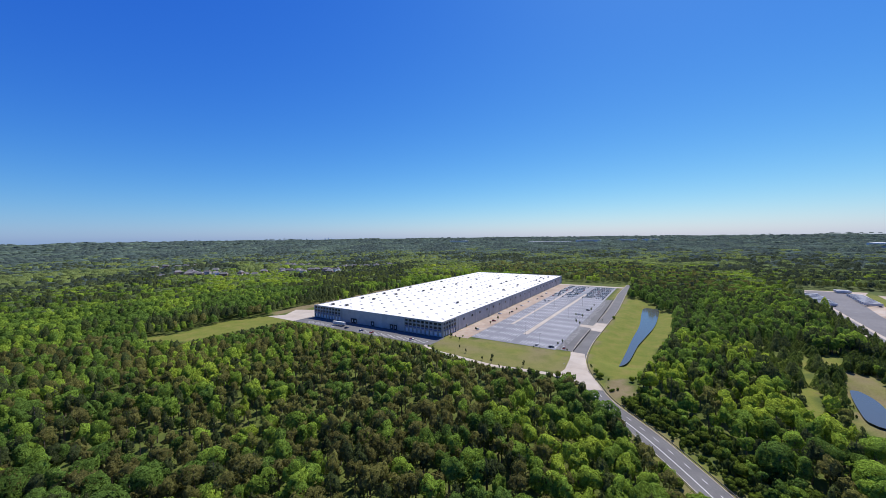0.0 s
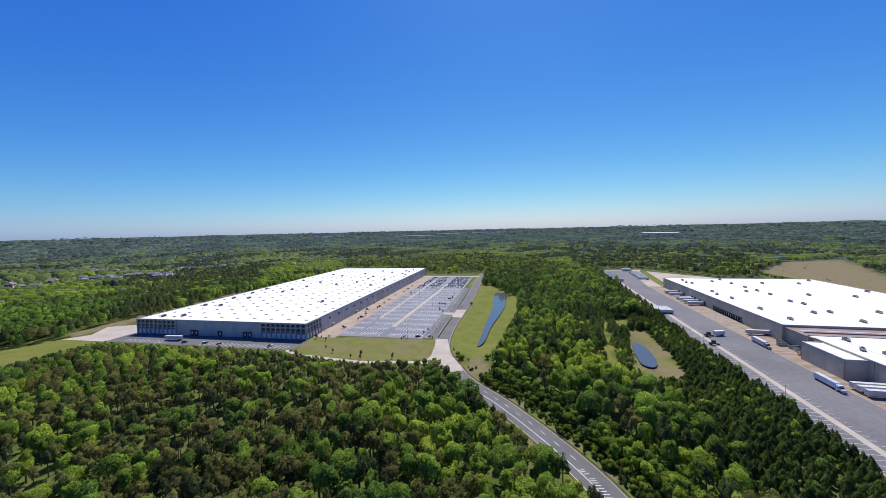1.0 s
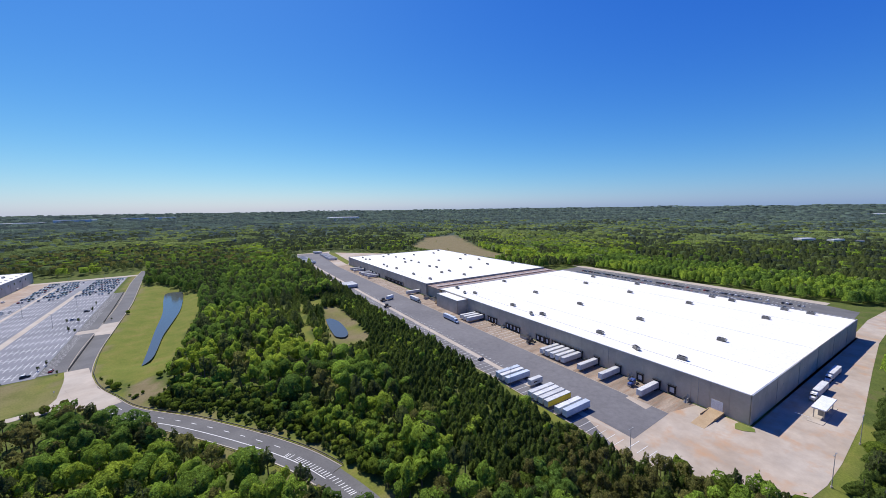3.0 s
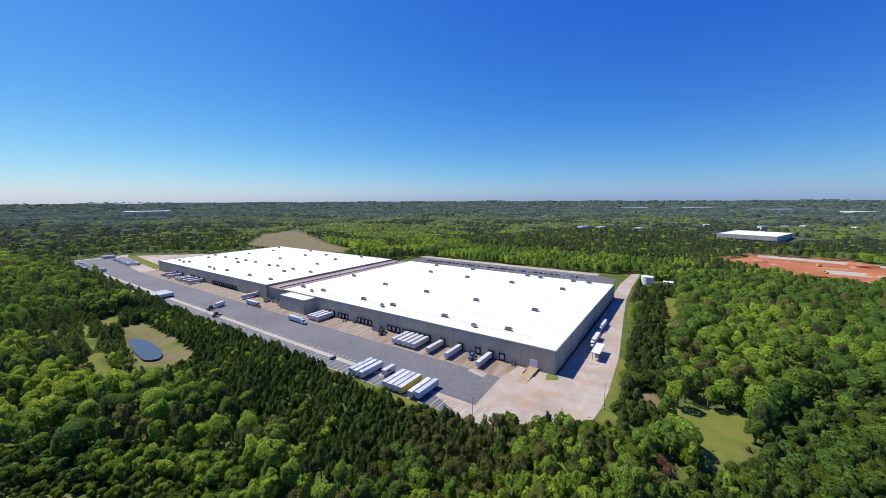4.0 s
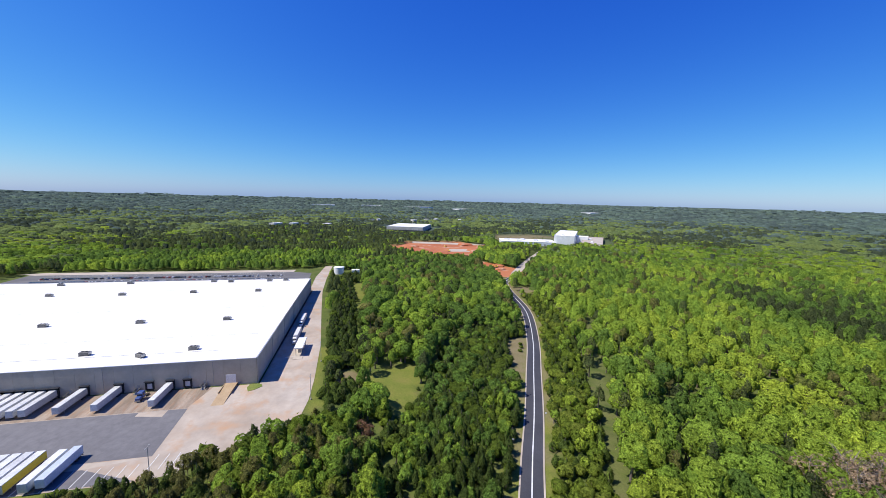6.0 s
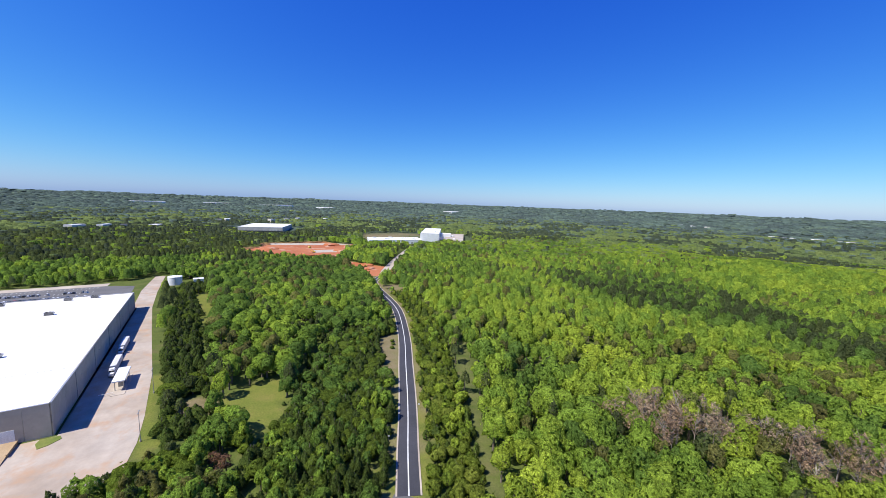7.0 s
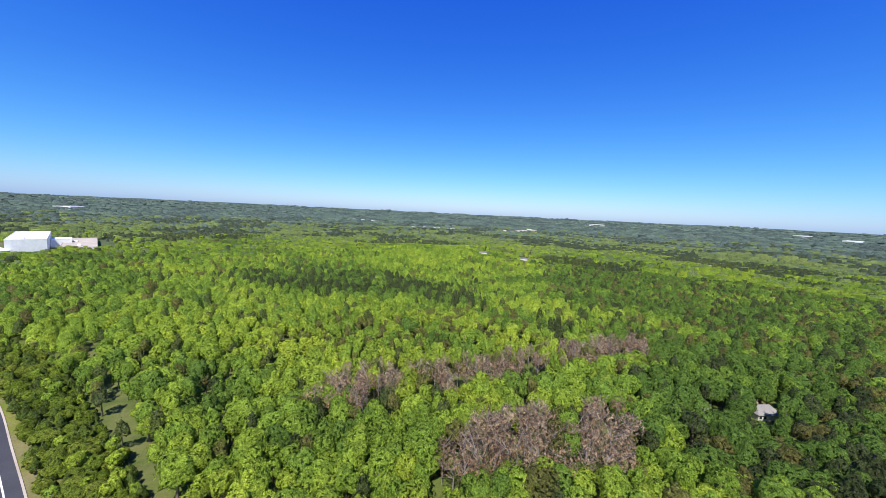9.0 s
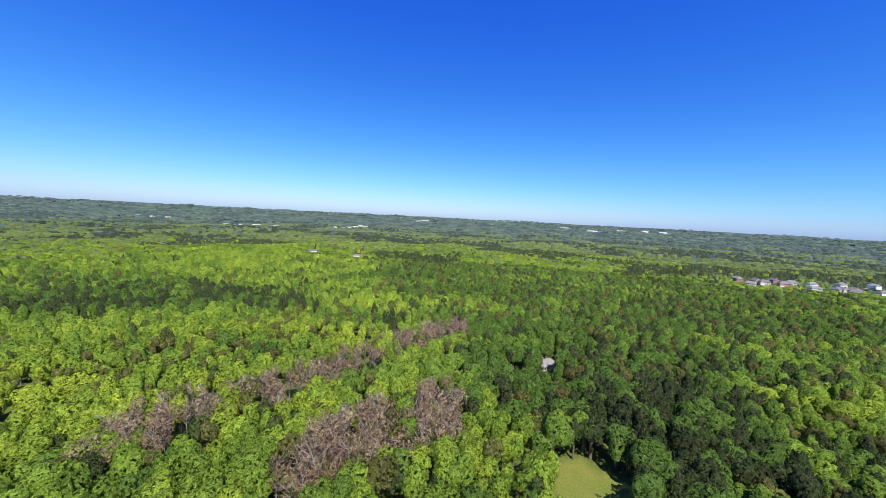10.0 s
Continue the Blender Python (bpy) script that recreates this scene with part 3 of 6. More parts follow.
pave_b("rear_lane", [(284, 34), (297, 34), (298, 300), (290, 318), (284, 300)], 0.056, PALE_CONCRETE, "pale lane along the staff car park")
pave_b("rear_car_park", [(195, 8), (275, 12), (292, 60), (296, 250), (288, 305), (215, 300), (192, 280)], 0.05, OLD_ROAD, "grey staff car park beyond the warehouse")
for k, (x0, x1, y0, y1, z, mm, lab) in enumerate((
        (-157, -79, 296, 690, 0.08, LOT_ASPHALT, "large blue-grey car park with faded bays"),
        (-178.5, -157.2, 290, 700, 0.05, APRON_CONCRETE, "orange-tan concrete apron along the warehouse"),
        (-78.8, -66, 298, 560, 0.06, OLD_ROAD, "narrow grey overflow parking strip"),
        (-362, -176, 254, 280.5, 0.05, OLD_ROAD, "grey truck court before the shaded docks"))):
    pave("car_park" if k != 1 else "apron", [(x0, y0), (x1, y0), (x1, y1), (x0, y1)], z, mm, lab)
pave("side_court", [(-412, 254), (-362.2, 254), (-362.2, 281), (-357, 281), (-362, 320), (-388, 310), (-416, 296), (-400, 270)], 0.05, PALE_CONCRETE, "pale concrete court beside the warehouse")
pave("side_road", [(-383, 312), (-368, 320), (-370, 716), (-385, 716)], 0.05, OLD_ROAD, "narrow grey service road")
pave("walkway", [(-143.5, 360), (-140.5, 360), (-140.5, 640), (-143.5, 640)], 0.13, PALE_CONCRETE, "pale walkway across the car park")
pave("walkway", [(-119, 330), (-114, 330), (-110, 600), (-114, 600)], 0.13, PALE_CONCRETE, "pale walkway across the car park")
pave("entrance_drive", [(-79, 385), (-67, 383), (-66, 374), (-56, 372), (-55.5, 410), (-66, 408), (-67, 394), (-79, 394)], 0.12, PALE_CONCRETE, "cream concrete entrance to the car park")
pave("lot_end_road", [(-180, 692), (-64, 692), (-64, 704), (-180, 704)], 0.07, PALE_CONCRETE, "pale road at the end of the car park")
pave("junction", [(-72, 240.5), (-64, 245), (-62, 256), (-64.5, 284), (-67.4, 297), (-56.6, 297), (-53.6, 284), (-47, 259), (-37.5, 240), (-34, 232), (-44, 228), (-52, 238), (-60, 239)], 0.13, PALE_CONCRETE, "cream concrete road junction")
pave("farm_road", [(-64, 244), (-70, 240), (-110, 235), (-165, 243), (-180, 252), (-180, 255), (-165, 247), (-110, 239.5), (-70, 245)], 0.06, PALE_CONCRETE, "pale service road along the lawn")


def road(name, line, half, material, label, z=0.10):
    return solid(name, ribbon(line, half, -half, z - 0.3, z), material, label, "road", kind="structure")


def along(name, line, a, b, z, material, label, **kw):
    return solid(name, ribbon(line, a, b, z - 0.16, z, **kw), material, label, "road marking" if material is LINE else "kerb", kind="structure")


road("road", LINE_N, 5.4, OLD_ROAD, "grey two-lane road with turning lane")
road("road", LINE_BEND, 4.6, OLD_ROAD, "grey road bending through the woods", 0.095)
road("road", LINE_S, 3.75, NEW_ASPHALT, "freshly laid dark asphalt road between verges")
road("dirt_road", LINE_D, 5.5, PALE_CONCRETE, "pale gravel road to the building site", 0.08)
for s in (1, -1):
    along("kerb", LINE_S, s * 4.35, s * 3.75, 0.2, PALE_CONCRETE, "pale concrete kerb along the new road")
    along("kerb", LINE_N, s * 5.75, s * 5.4, 0.2, PALE_CONCRETE, "pale concrete kerb along the old road")
along("centre_line", LINE_S, 0.22, -0.22, 0.115, LINE, "pale centre line on new asphalt")
fine_n = smooth_line(ROAD_NORTH[6:], 1.0)
dash_n = fine_n[fine_n[:, 1] > 146]
along("centre_line", fine_n, -1.6, -1.9, 0.118, LINE, "solid white lane line")
along("dashes", dash_n, 1.9, 1.65, 0.118, LINE, "dashed white lane line", every=9, dash=3)


def hatching():
    """White bars across the closed middle lane where the road bends."""
    bm = bmesh.new()
    line = smooth_line([(24, 141.5), (27, 137), (34, 121), (38, 108)], 1.4)
    t = np.gradient(line, axis=0)
    t /= np.linalg.norm(t, axis=1, keepdims=True)
    for p, d in zip(line, t):
        n = np.array([-d[1], d[0]])
        a, b = p - n * 1.2 - d * 0.3, p + n * 1.0 + d * 0.3
        vs = [bm.verts.new((*q, 0.125)) for q in (a - d * 0.16, a + d * 0.16, b + d * 0.16, b - d * 0.16)]
        bm.faces.new(vs[::-1])
    bmesh.ops.recalc_face_normals(bm, faces=bm.faces)
    return bm


solid("hatching", hatching(), LINE, "white hatched bars on the closed lane", "road marking", kind="structure")


def marks(name, rows, z, label, m=None):
    """Painted lines: rows of x0, y0, x1, y1, width."""
    bm = bmesh.new()
    for x0, y0, x1, y1, w in rows:
        d = Vector((x1 - x0, y1 - y0)).normalized() * w / 2
        vs = [bm.verts.new((x, y, z)) for x, y in ((x0 + d.y, y0 - d.x), (x1 + d.y, y1 - d.x), (x1 - d.y, y1 + d.x), (x0 - d.y, y0 + d.x))]
        bm.faces.new(vs)
    return solid(name, bm, LINE, label, "parking lines", kind="stuff", m=m)


# car park of the first warehouse: rows of bays across, with aisles
rows = []
for j in range(21):
    y = 300 + 18.3 * j
    for seg in ((-156, -144.5), (-139.5, -120), (-111, -80)):
        rows.append((seg[0], y + 5.4, seg[1], y + 5.4, 0.35))
        for k in range(int((seg[1] - seg[0]) / 2.75) + 1):
            x = seg[0] + 2.75 * k
            rows.append((x, y, x, y + 10.8, 0.28))
for k in range(95):
    rows.append((-78.6, 300 + 2.75 * k, -73.5, 300 + 2.75 * k, 0.2))
marks("bay_lines", rows, 0.10, "faded white parking bay lines")
# truck court before the first warehouse
marks("court_lines", [(x, 257, x + 2, 264, 0.5) for x in np.arange(-345, -182, 4.2) if not -300 < x < -268], 0.07, "white trailer bay lines")
# yard of the second warehouse
rows = [(-62, q, -53.2, q, 0.2) for q in np.arange(24, 345, 3.8)]
rows += [(-49.2, q, -46.6, q, 0.2) for q in np.arange(96, 345, 3.8)]
rows += [(-18, q, -2, q, 0.22) for q in (123, 127, 131, 137, 141, 145, 149, 153, 157, 161, 170, 174)]
rows += [(-57, q, -49, q, 0.22) for q in np.arange(6, 21, 3.5)]
rows += [(-18, q, -2, q, 0.25) for q in np.arange(300, 400, 4.2)]
marks("yard_lines", rows, 0.115, "white trailer bay lines", m=B_FRAME)
marks("rear_lines", [(p, q, p + 5, q, 0.25) for p in (205, 222, 240, 258, 276) for q in np.arange(40, 280, 2.8)], 0.07, "white parking bay lines", m=B_FRAME)
pave_b("lane_strip", [(-53, 41), (-50, 22), (-49.6, 330), (-49, 500), (-47.5, 735), (-51, 735), (-52, 545), (-53, 330)], 0.07, PALE_CONCRETE, "pale concrete strip along the truck lane")
solid("grass_island", slab([from_b(*p) for p in ((-8, 2.5), (-7, 0), (-4, -3), (-1.5, -2), (-1.2, 3.5), (-4, 4))], 0.0, 0.2), GRASS, "kerbed green grass island", "traffic island", kind="structure")

# ---- warehouses ----
def wall_run(parent, x0, y0, x1, y1, z, material, label, width=7.6, thick=0.5, steps=None):
    """A straight tilt-up wall with its separate concrete panels; the outer face lies to the right of its direction."""
    length, turn = math.hypot(x1 - x0, y1 - y0), math.degrees(math.atan2(y1 - y0, x1 - x0))
    m = pose(x0, y0, 0, 0, 0, turn)
    core = part("wall", boxes((0, length, 0.14, thick, -0.3, z - 0.1)), material, parent, label, m)
    n = max(1, round(length / width))
    w = length / n
    me = mesh_of("panel", boxes((0.02, w - 0.02, 0, 0.16, -0.3, z), bevel=0.025), material)
    for i in range(n):
        lift = steps[int(i * len(steps) / n)] if steps else 0.0
        part("panel", me, material, core, m=pose(i * w, 0, lift))
    coping = part("coping", boxes((0, length, -0.06, thick + 0.1, z, z + 0.14)), COPING, core, "thin metal coping")
    return core


def flat_roof(parent, x0, x1, y0, y1, z, material, label, seams=15.0):
    bm = boxes((x0, x1, y0, y1, z - 0.5, z))
    roof = part("roof", bm, material, parent, label)
    laps = bmesh.new()
    for x in np.arange(x0 + seams, x1, seams):
        box(laps, x - 0.08, x + 0.08, y0, y1, z, z + 0.03)
    part("seam", laps, material, roof, "welded roof seams")
    return roof


DOCK_SEAL = mesh_of("dock_shelter", boxes((-1.75, -1.2, -0.75, 0, 0.9, 4.6), (1.2, 1.75, -0.75, 0, 0.9, 4.6), (-1.75, 1.75, -0.75, 0, 4.0, 4.9), (-1.5, 1.5, -0.5, 0, 0.1, 1.0)), DARK)
DOCK_DOOR = mesh_of("dock_door", boxes(*((-1.2, 1.2, -0.12, 0, z, z + 0.58) for z in (1.1, 1.7, 2.3, 2.9, 3.5))), WHITE)
DOCK_HOOD = mesh_of("canopy", boxes((-1.95, 1.95, -1.3, 0, 4.9, 5.1)), BLACK_PAINT)


def dock(parent, x, y, turn, z=0.0):
    d = part("dock_shelter", DOCK_SEAL, None, parent, "black rubber dock shelter", pose(x, y, z, 0, 0, turn))
    part("dock_door", DOCK_DOOR, None, d, "white sectional dock door")
    part("canopy", DOCK_HOOD, None, d)


def stair(q):
    """A flight of six steps up to a landing before a dock door, as one stepped block."""
    outline = [(-0.1, 0.0), (-0.1, 1.25), (-1.1, 1.25)]
    for k in range(6):
        outline += [(-1.1 - 0.35 * k, 1.05 - 0.18 * k), (-1.45 - 0.35 * k, 1.05 - 0.18 * k)]
    outline.append((-3.2, 0.0))
    bm = bmesh.new()
    sides = [[bm.verts.new((x, q + y, z)) for x, z in outline] for y in (-0.85, 0.85)]
    bm.faces.new(sides[0]), bm.faces.new(sides[1][::-1])
    n = len(outline)
    for i in range(n):
        bm.faces.new((sides[0][i], sides[1][i], sides[1][(i + 1) % n], sides[0][(i + 1) % n]))
    bmesh.ops.triangulate(bm, faces=[f for f in bm.faces if len(f.verts) > 4])
    bmesh.ops.recalc_face_normals(bm, faces=bm.faces)
    return bm


def warehouse_b():
    w = thing("warehouse", "long grey tilt-up warehouse with a white flat roof", "warehouse", m=B_FRAME)
    Z = 13.2
    wall_run(w, 0, 246, 0, 0, Z, WALL_B, "grey concrete panel wall")
    wall_run(w, 0, 0, 185, 0, Z, WALL_B, "grey concrete panel wall in shade", steps=(0, 0.25, 0.5, 0.75, 0.5, 0.25))
    wall_run(w, 185, 0, 185, 252, Z, WALL_B, "grey concrete panel wall")
    wall_run(w, 185, 252, 0, 252, Z, WALL_B, "grey concrete panel wall")
    flat_roof(w, 0.5, 184.5, 0.5, 251.5, Z - 0.35, ROOF, "bright white membrane roof")
    # office block at the front
    wall_run(w, -11, 239, -11, 204, Z - 1, WALL_B, "grey panel wall of the front block")
    wall_run(w, -11, 204, 0, 204, Z - 1, WALL_B, "grey panel wall of the front block")
    wall_run(w, 0, 239, -11, 239, Z - 1, WALL_B, "grey panel wall of the front block")
    flat_roof(w, -10.5, 0.1, 204.5, 238.5, Z - 1.2, ROOF, "white roof of the front block", 9)
    # low link between the two halls
    part("link_roof", boxes((2, 184, 252, 280, Z - 2.2, Z - 1.7)), ROOF_BROWN, w, "brown gravelled link roof")
    part("link_wall", boxes((3, 3.5, 252, 280, -0.2, Z - 2.2)), WALL_B, w)
    part("pipe_run", boxes((6, 180, 264, 265.2, Z - 1.7, Z - 0.9)), ROOF_BROWN, w, "brown covered pipe run")
    part("roof_walkway", boxes((6, 180, 270, 270.9, Z - 1.7, Z - 1.55)), WHITE, w, "thin white walkway along the link roof")
    # second hall
    wall_run(w, 1, 546, 1, 280, Z, WALL_B, "grey concrete panel wall")
    wall_run(w, 1, 280, 182, 280, Z, WALL_B, "grey concrete panel wall")
    wall_run(w, 182, 280, 182, 546, Z, WALL_B, "grey concrete panel wall")
    wall_run(w, 182, 546, 1, 546, Z, WALL_B, "grey concrete panel wall")
    flat_roof(w, 1.5, 181.5, 280.5, 545.5, Z - 0.35, ROOF, "bright white membrane roof")
    for q in (172.7, 168.9, 164.9, 150.8, 147, 143, 139, 119.5, 115.5, 111.2, 105.3, 101.2, 97.1, 93, 88.9, 84.8, 73.2, 59.6, 47.2, 38.5, 31.2, 190, 186, 181):
        dock(w, 0, q, -90)
    for q in np.concatenate([np.arange(338, 392, 4.2), (412, 424, 437, 445, 470, 486)]):
        dock(w, 1, float(q), -90)
    # ramp door, man doors, stairs and gutters
    door = part("drive_door", boxes((-0.1, 0.02, 10, 14.5, 1.2, 5.6)), WHITE, w, "white drive-in door above the ramp")
    bm = bmesh.new()
    for y0, y1 in ((9.6, 14.8),):
        vs = [bm.verts.new(c) for c in ((-0.1, y0, 1.2), (-0.1, y1, 1.2), (-18.5, y1, 0.06), (-18.5, y0, 0.06), (-0.1, y0, 0.0), (-0.1, y1, 0.0), (-18.5, y1, 0.0), (-18.5, y0, 0.0))]
        for f in ((0, 1, 2, 3), (4, 7, 6, 5), (0, 3, 7, 4), (1, 5, 6, 2), (0, 4, 5, 1), (3, 2, 6, 7)):
            bm.faces.new([vs[i] for i in f])
    bmesh.ops.recalc_face_normals(bm, faces=bm.faces)
    ramp_ob = part("ramp", bm, TAN, w, "tan concrete drive-in ramp")
    for y0 in (9.3, 14.8):
        part("ramp_wall", boxes((-9, -0.1, y0, y0 + 0.3, 0, 1.25)), TAN, ramp_ob)
    for q in (52, 79, 128, 155, 24):
        s = part("steps", stair(q), GREY_PAINT, w, "grey steel dock steps")
        part("handrail", boxes((-3.3, -0.1, q - 0.9, q - 0.85, 1.2, 2.2), (-3.3, -0.1, q + 0.85, q + 0.9, 1.2, 2.2)), STEEL, s)
        part("man_door", boxes((-0.08, 0.02, q - 0.5, q + 0.5, 1.25, 3.4)), GREY_PAINT, w)
    for q in (20, 66, 112, 160, 200):
        part("downpipe", boxes((-0.2, -0.02, q - 0.1, q + 0.1, 0.2, Z - 0.6)), GREY_PAINT, w)
    for p in (30, 62, 94, 126, 158):
        part("downpipe", boxes((p - 0.1, p + 0.1, -0.2, -0.02, 0.2, Z - 0.6)), GREY_PAINT, w)
        part("wall_light", boxes((p + 8, p + 8.4, -0.3, 0, 8, 8.3)), STEEL, w)
    for p in (36, 92, 148):
        part("seam", boxes((p, p + 0.22, 2, 250, Z - 0.36, Z - 0.3)), GREY_PAINT, w, "dark welded seam along the roof")
    part("conduit", boxes((13.4, 13.55, 20, 246, Z - 0.35, Z - 0.22), (14.2, 14.35, 285, 540, Z - 0.35, Z - 0.22)), GREY_PAINT, w, "thin conduit along the roof")
    return w


def warehouse_a():
    w = thing("warehouse", "very long pale grey warehouse with a white roof of skylights", "warehouse")
    Z, x0, x1, y0, y1 = 14.3, -358.0, -179.0, 281.0, 716.0
    wall_run(w, x0, y0, x1, y0, Z, WALL_A, "blue-grey shaded panel wall")
    side = wall_run(w, x1, y0, x1, y1, Z, WALL_A, "pale grey panel wall along the car park", 9.1)
    wall_run(w, x1, y1, x0, y1, Z, WALL_A, "pale grey panel wall", 9.1)
    wall_run(w, x0, y1, x0, y0, Z, WALL_A, "pale grey panel wall", 9.1)
    roof = flat_roof(w, x0 + 0.5, x1 - 0.5, y0 + 0.5, y1 - 0.5, Z - 0.3, ROOF, "bright white membrane roof")
    dome = bmesh.new()
    box(dome, -1.5, 1.5, -0.8, 0.8, 0, 0.3)
    box(dome, -1.3, 1.3, -0.65, 0.65, 0.3, 0.55, bevel=0.1)
    me = mesh_of("skylight", dome, GREY_PAINT)
    for x in np.arange(x0 + 12, x1 - 6, 17.8):
        for y in np.arange(y0 + 12, y1 - 6, 16.4):
            part("skylight", me, None, roof, m=pose(float(x), float(y), Z - 0.3))
    # corner office bays: piers, dark glass, blue band
    def bay(origin, turn, length):
        b = part("office_bay", boxes((0, length, -0.9, -0.05, 9.9, 10.6), (0, length, -0.9, -0.05, 5.0, 5.6), (0, length, -0.9, -0.05, 13.3, 14.6)), WALL_A, w, "office bay with piers and dark glazing", pose(*origin, 0, 0, 0, turn))
        n = int(length / 4.6)
        for k in range(n + 1):
            part("pier", boxes((k * length / n - 0.45, k * length / n + 0.45, -1.1, -0.05, 0, 14.5)), WALL_A, b)
        for k in range(n):
            a, c = k * length / n + 0.45, (k + 1) * length / n - 0.45
            for lo, hi in ((11.0, 12.8), (7.2, 9.2)):
                part("window", boxes((a + 0.5, c - 0.5, -0.5, -0.06, lo, hi)), GLASS, b)
            part("loading_door", boxes((a + 0.6, c - 0.6, -0.3, -0.06, 0.6, 4.2)), WHITE, b)
            part("blue_band", boxes((a, c, -0.7, -0.06, 5.6, 6.4)), BLUE, b, "blue painted band")
    bay((x0, y0), 0, 44)
    bay((x1 - 44, y0), 0, 44)
    bay((x1, y0), 90, 24)
    for x in (x0 + 62, x0 + 66.4, x0 + 92, x0 + 118, x1 - 56):
        dock(w, float(x), y0, 0)
    for k, y in enumerate(np.arange(y0 + 40, y1 - 12, 18.3)):
        part("window", boxes((x1, x1 + 0.12, y, y + 3.2, 8.2, 10.4)), GLASS, w)
        if k % 3 == 0:
            part("man_door", boxes((x1, x1 + 0.12, y + 6, y + 7.2, 0, 2.3)), BLACK_PAINT, w)
            part("door_hood", boxes((x1, x1 + 1.6, y + 5.4, y + 7.8, 2.6, 2.8)), COPING, w)
    for y in np.arange(y0 + 30, y1, 36.5):
        part("downpipe", boxes((x1, x1 + 0.2, y, y + 0.25, 0, Z - 0.5)), GREY_PAINT, w)
    return w


warehouse_b()
warehouse_a()

# ---- rooftop units ----
def rooftop_unit(m):
    u = thing("rooftop_unit", "weathered grey air handler on the white roof", "air handler", "rooftop units", m)
    part("curb", boxes((-2.1, 2.1, -1.2, 1.2, 0, 0.4)), UNIT_GREY, u)
    cab = part("cabinet", boxes((-2.0, 2.0, -1.1, 1.1, 0.4, 1.9), bevel=0.06), UNIT_GREY, u)
    part("intake_hood", boxes((-2.7, -2.0, -0.9, 0.9, 0.8, 1.7)), STEEL, cab)
    fans = bmesh.new()
    tube(fans, 0.9, 0, 1.9, 2.15, 0.6, sides=12)
    tube(fans, -0.7, 0, 1.9, 2.15, 0.6, sides=12)
    part("fan_cowl", fans, DARK, cab)
    part("louvre", boxes(*((-1.8, 1.8, -1.16, -1.1, 0.6 + 0.2 * k, 0.7 + 0.2 * k) for k in range(5))), DARK, cab)
    return u


first = rooftop_unit(B_FRAME @ pose(16.5, 35, 12.85, 0, 0, 90))
UNITS = [(16.5, 83, 90), (17, 131.5, 90), (16.5, 163, 90), (17, 215, 90), (10.5, 56, 60), (11, 137, 55), (10, 222, 60), (16, 243, 90),
         (64, 35, 90), (64, 84, 90), (64, 134, 90), (65, 184, 90), (76, 240, 90), (138, 36, 90), (138, 85, 90), (138, 183, 90), (136, 134, 90),
         (176, 36, 90), (175, 69, 90), (177, 84, 90), (178, 22, 90), (176, 150, 90), (174, 200, 90),
         (17.5, 300, 90), (16.6, 339, 90), (17, 389, 90), (16, 430, 90), (13, 412, 60), (19, 494, 90), (14.4, 500, 60), (17.5, 522, 90),
         (64, 298, 90), (64, 331, 90), (50, 327, 90), (66, 366, 90), (62, 378, 90), (66, 417, 90), (66, 441, 90), (52, 434, 90), (66, 466, 90), (65, 495, 90), (67, 530, 90), (50, 512, 90),
         (101, 335, 90), (101, 417, 90), (102, 501, 90), (138, 345, 90), (138, 412, 90), (141, 500, 90), (169, 529, 90), (172, 446, 90), (157, 389, 90), (172, 330, 90)]
for p, q, turn in UNITS:
    copy_thing(first, B_FRAME @ pose(p, q, 12.85, 0, 0, turn))
for x, y in [(-340, 292), (-321, 296), (-341, 342), (-322, 343), (-341, 384), (-321, 386), (-343, 419), (-346, 451), (-306, 430), (-304, 448), (-297, 473), (-300, 516), (-262, 495), (-240, 519), (-237, 556), (-207, 493), (-207, 551), (-240, 584), (-325, 605), (-340, 533), (-215, 372), (-225, 640), (-250, 660), (-200, 625), (-195, 650), (-205, 665), (-195, 680), (-190, 610), (-300, 590), (-270, 620)]:
    copy_thing(first, pose(x, y, 14.0, 0, 0, 90))

# ---- trailers, tractors and cars ----
def wheel_mesh(r, w):
    bm = bmesh.new()
    bmesh.ops.create_cone(bm, cap_ends=True, segments=10, radius1=r, radius2=r, depth=w, matrix=Matrix.Rotation(radians(90), 4, "X"))
    return mesh_of("wheel", bm, DARK)


TRUCK_WHEEL, CAR_WHEEL = wheel_mesh(0.5, 0.55), wheel_mesh(0.33, 0.24)


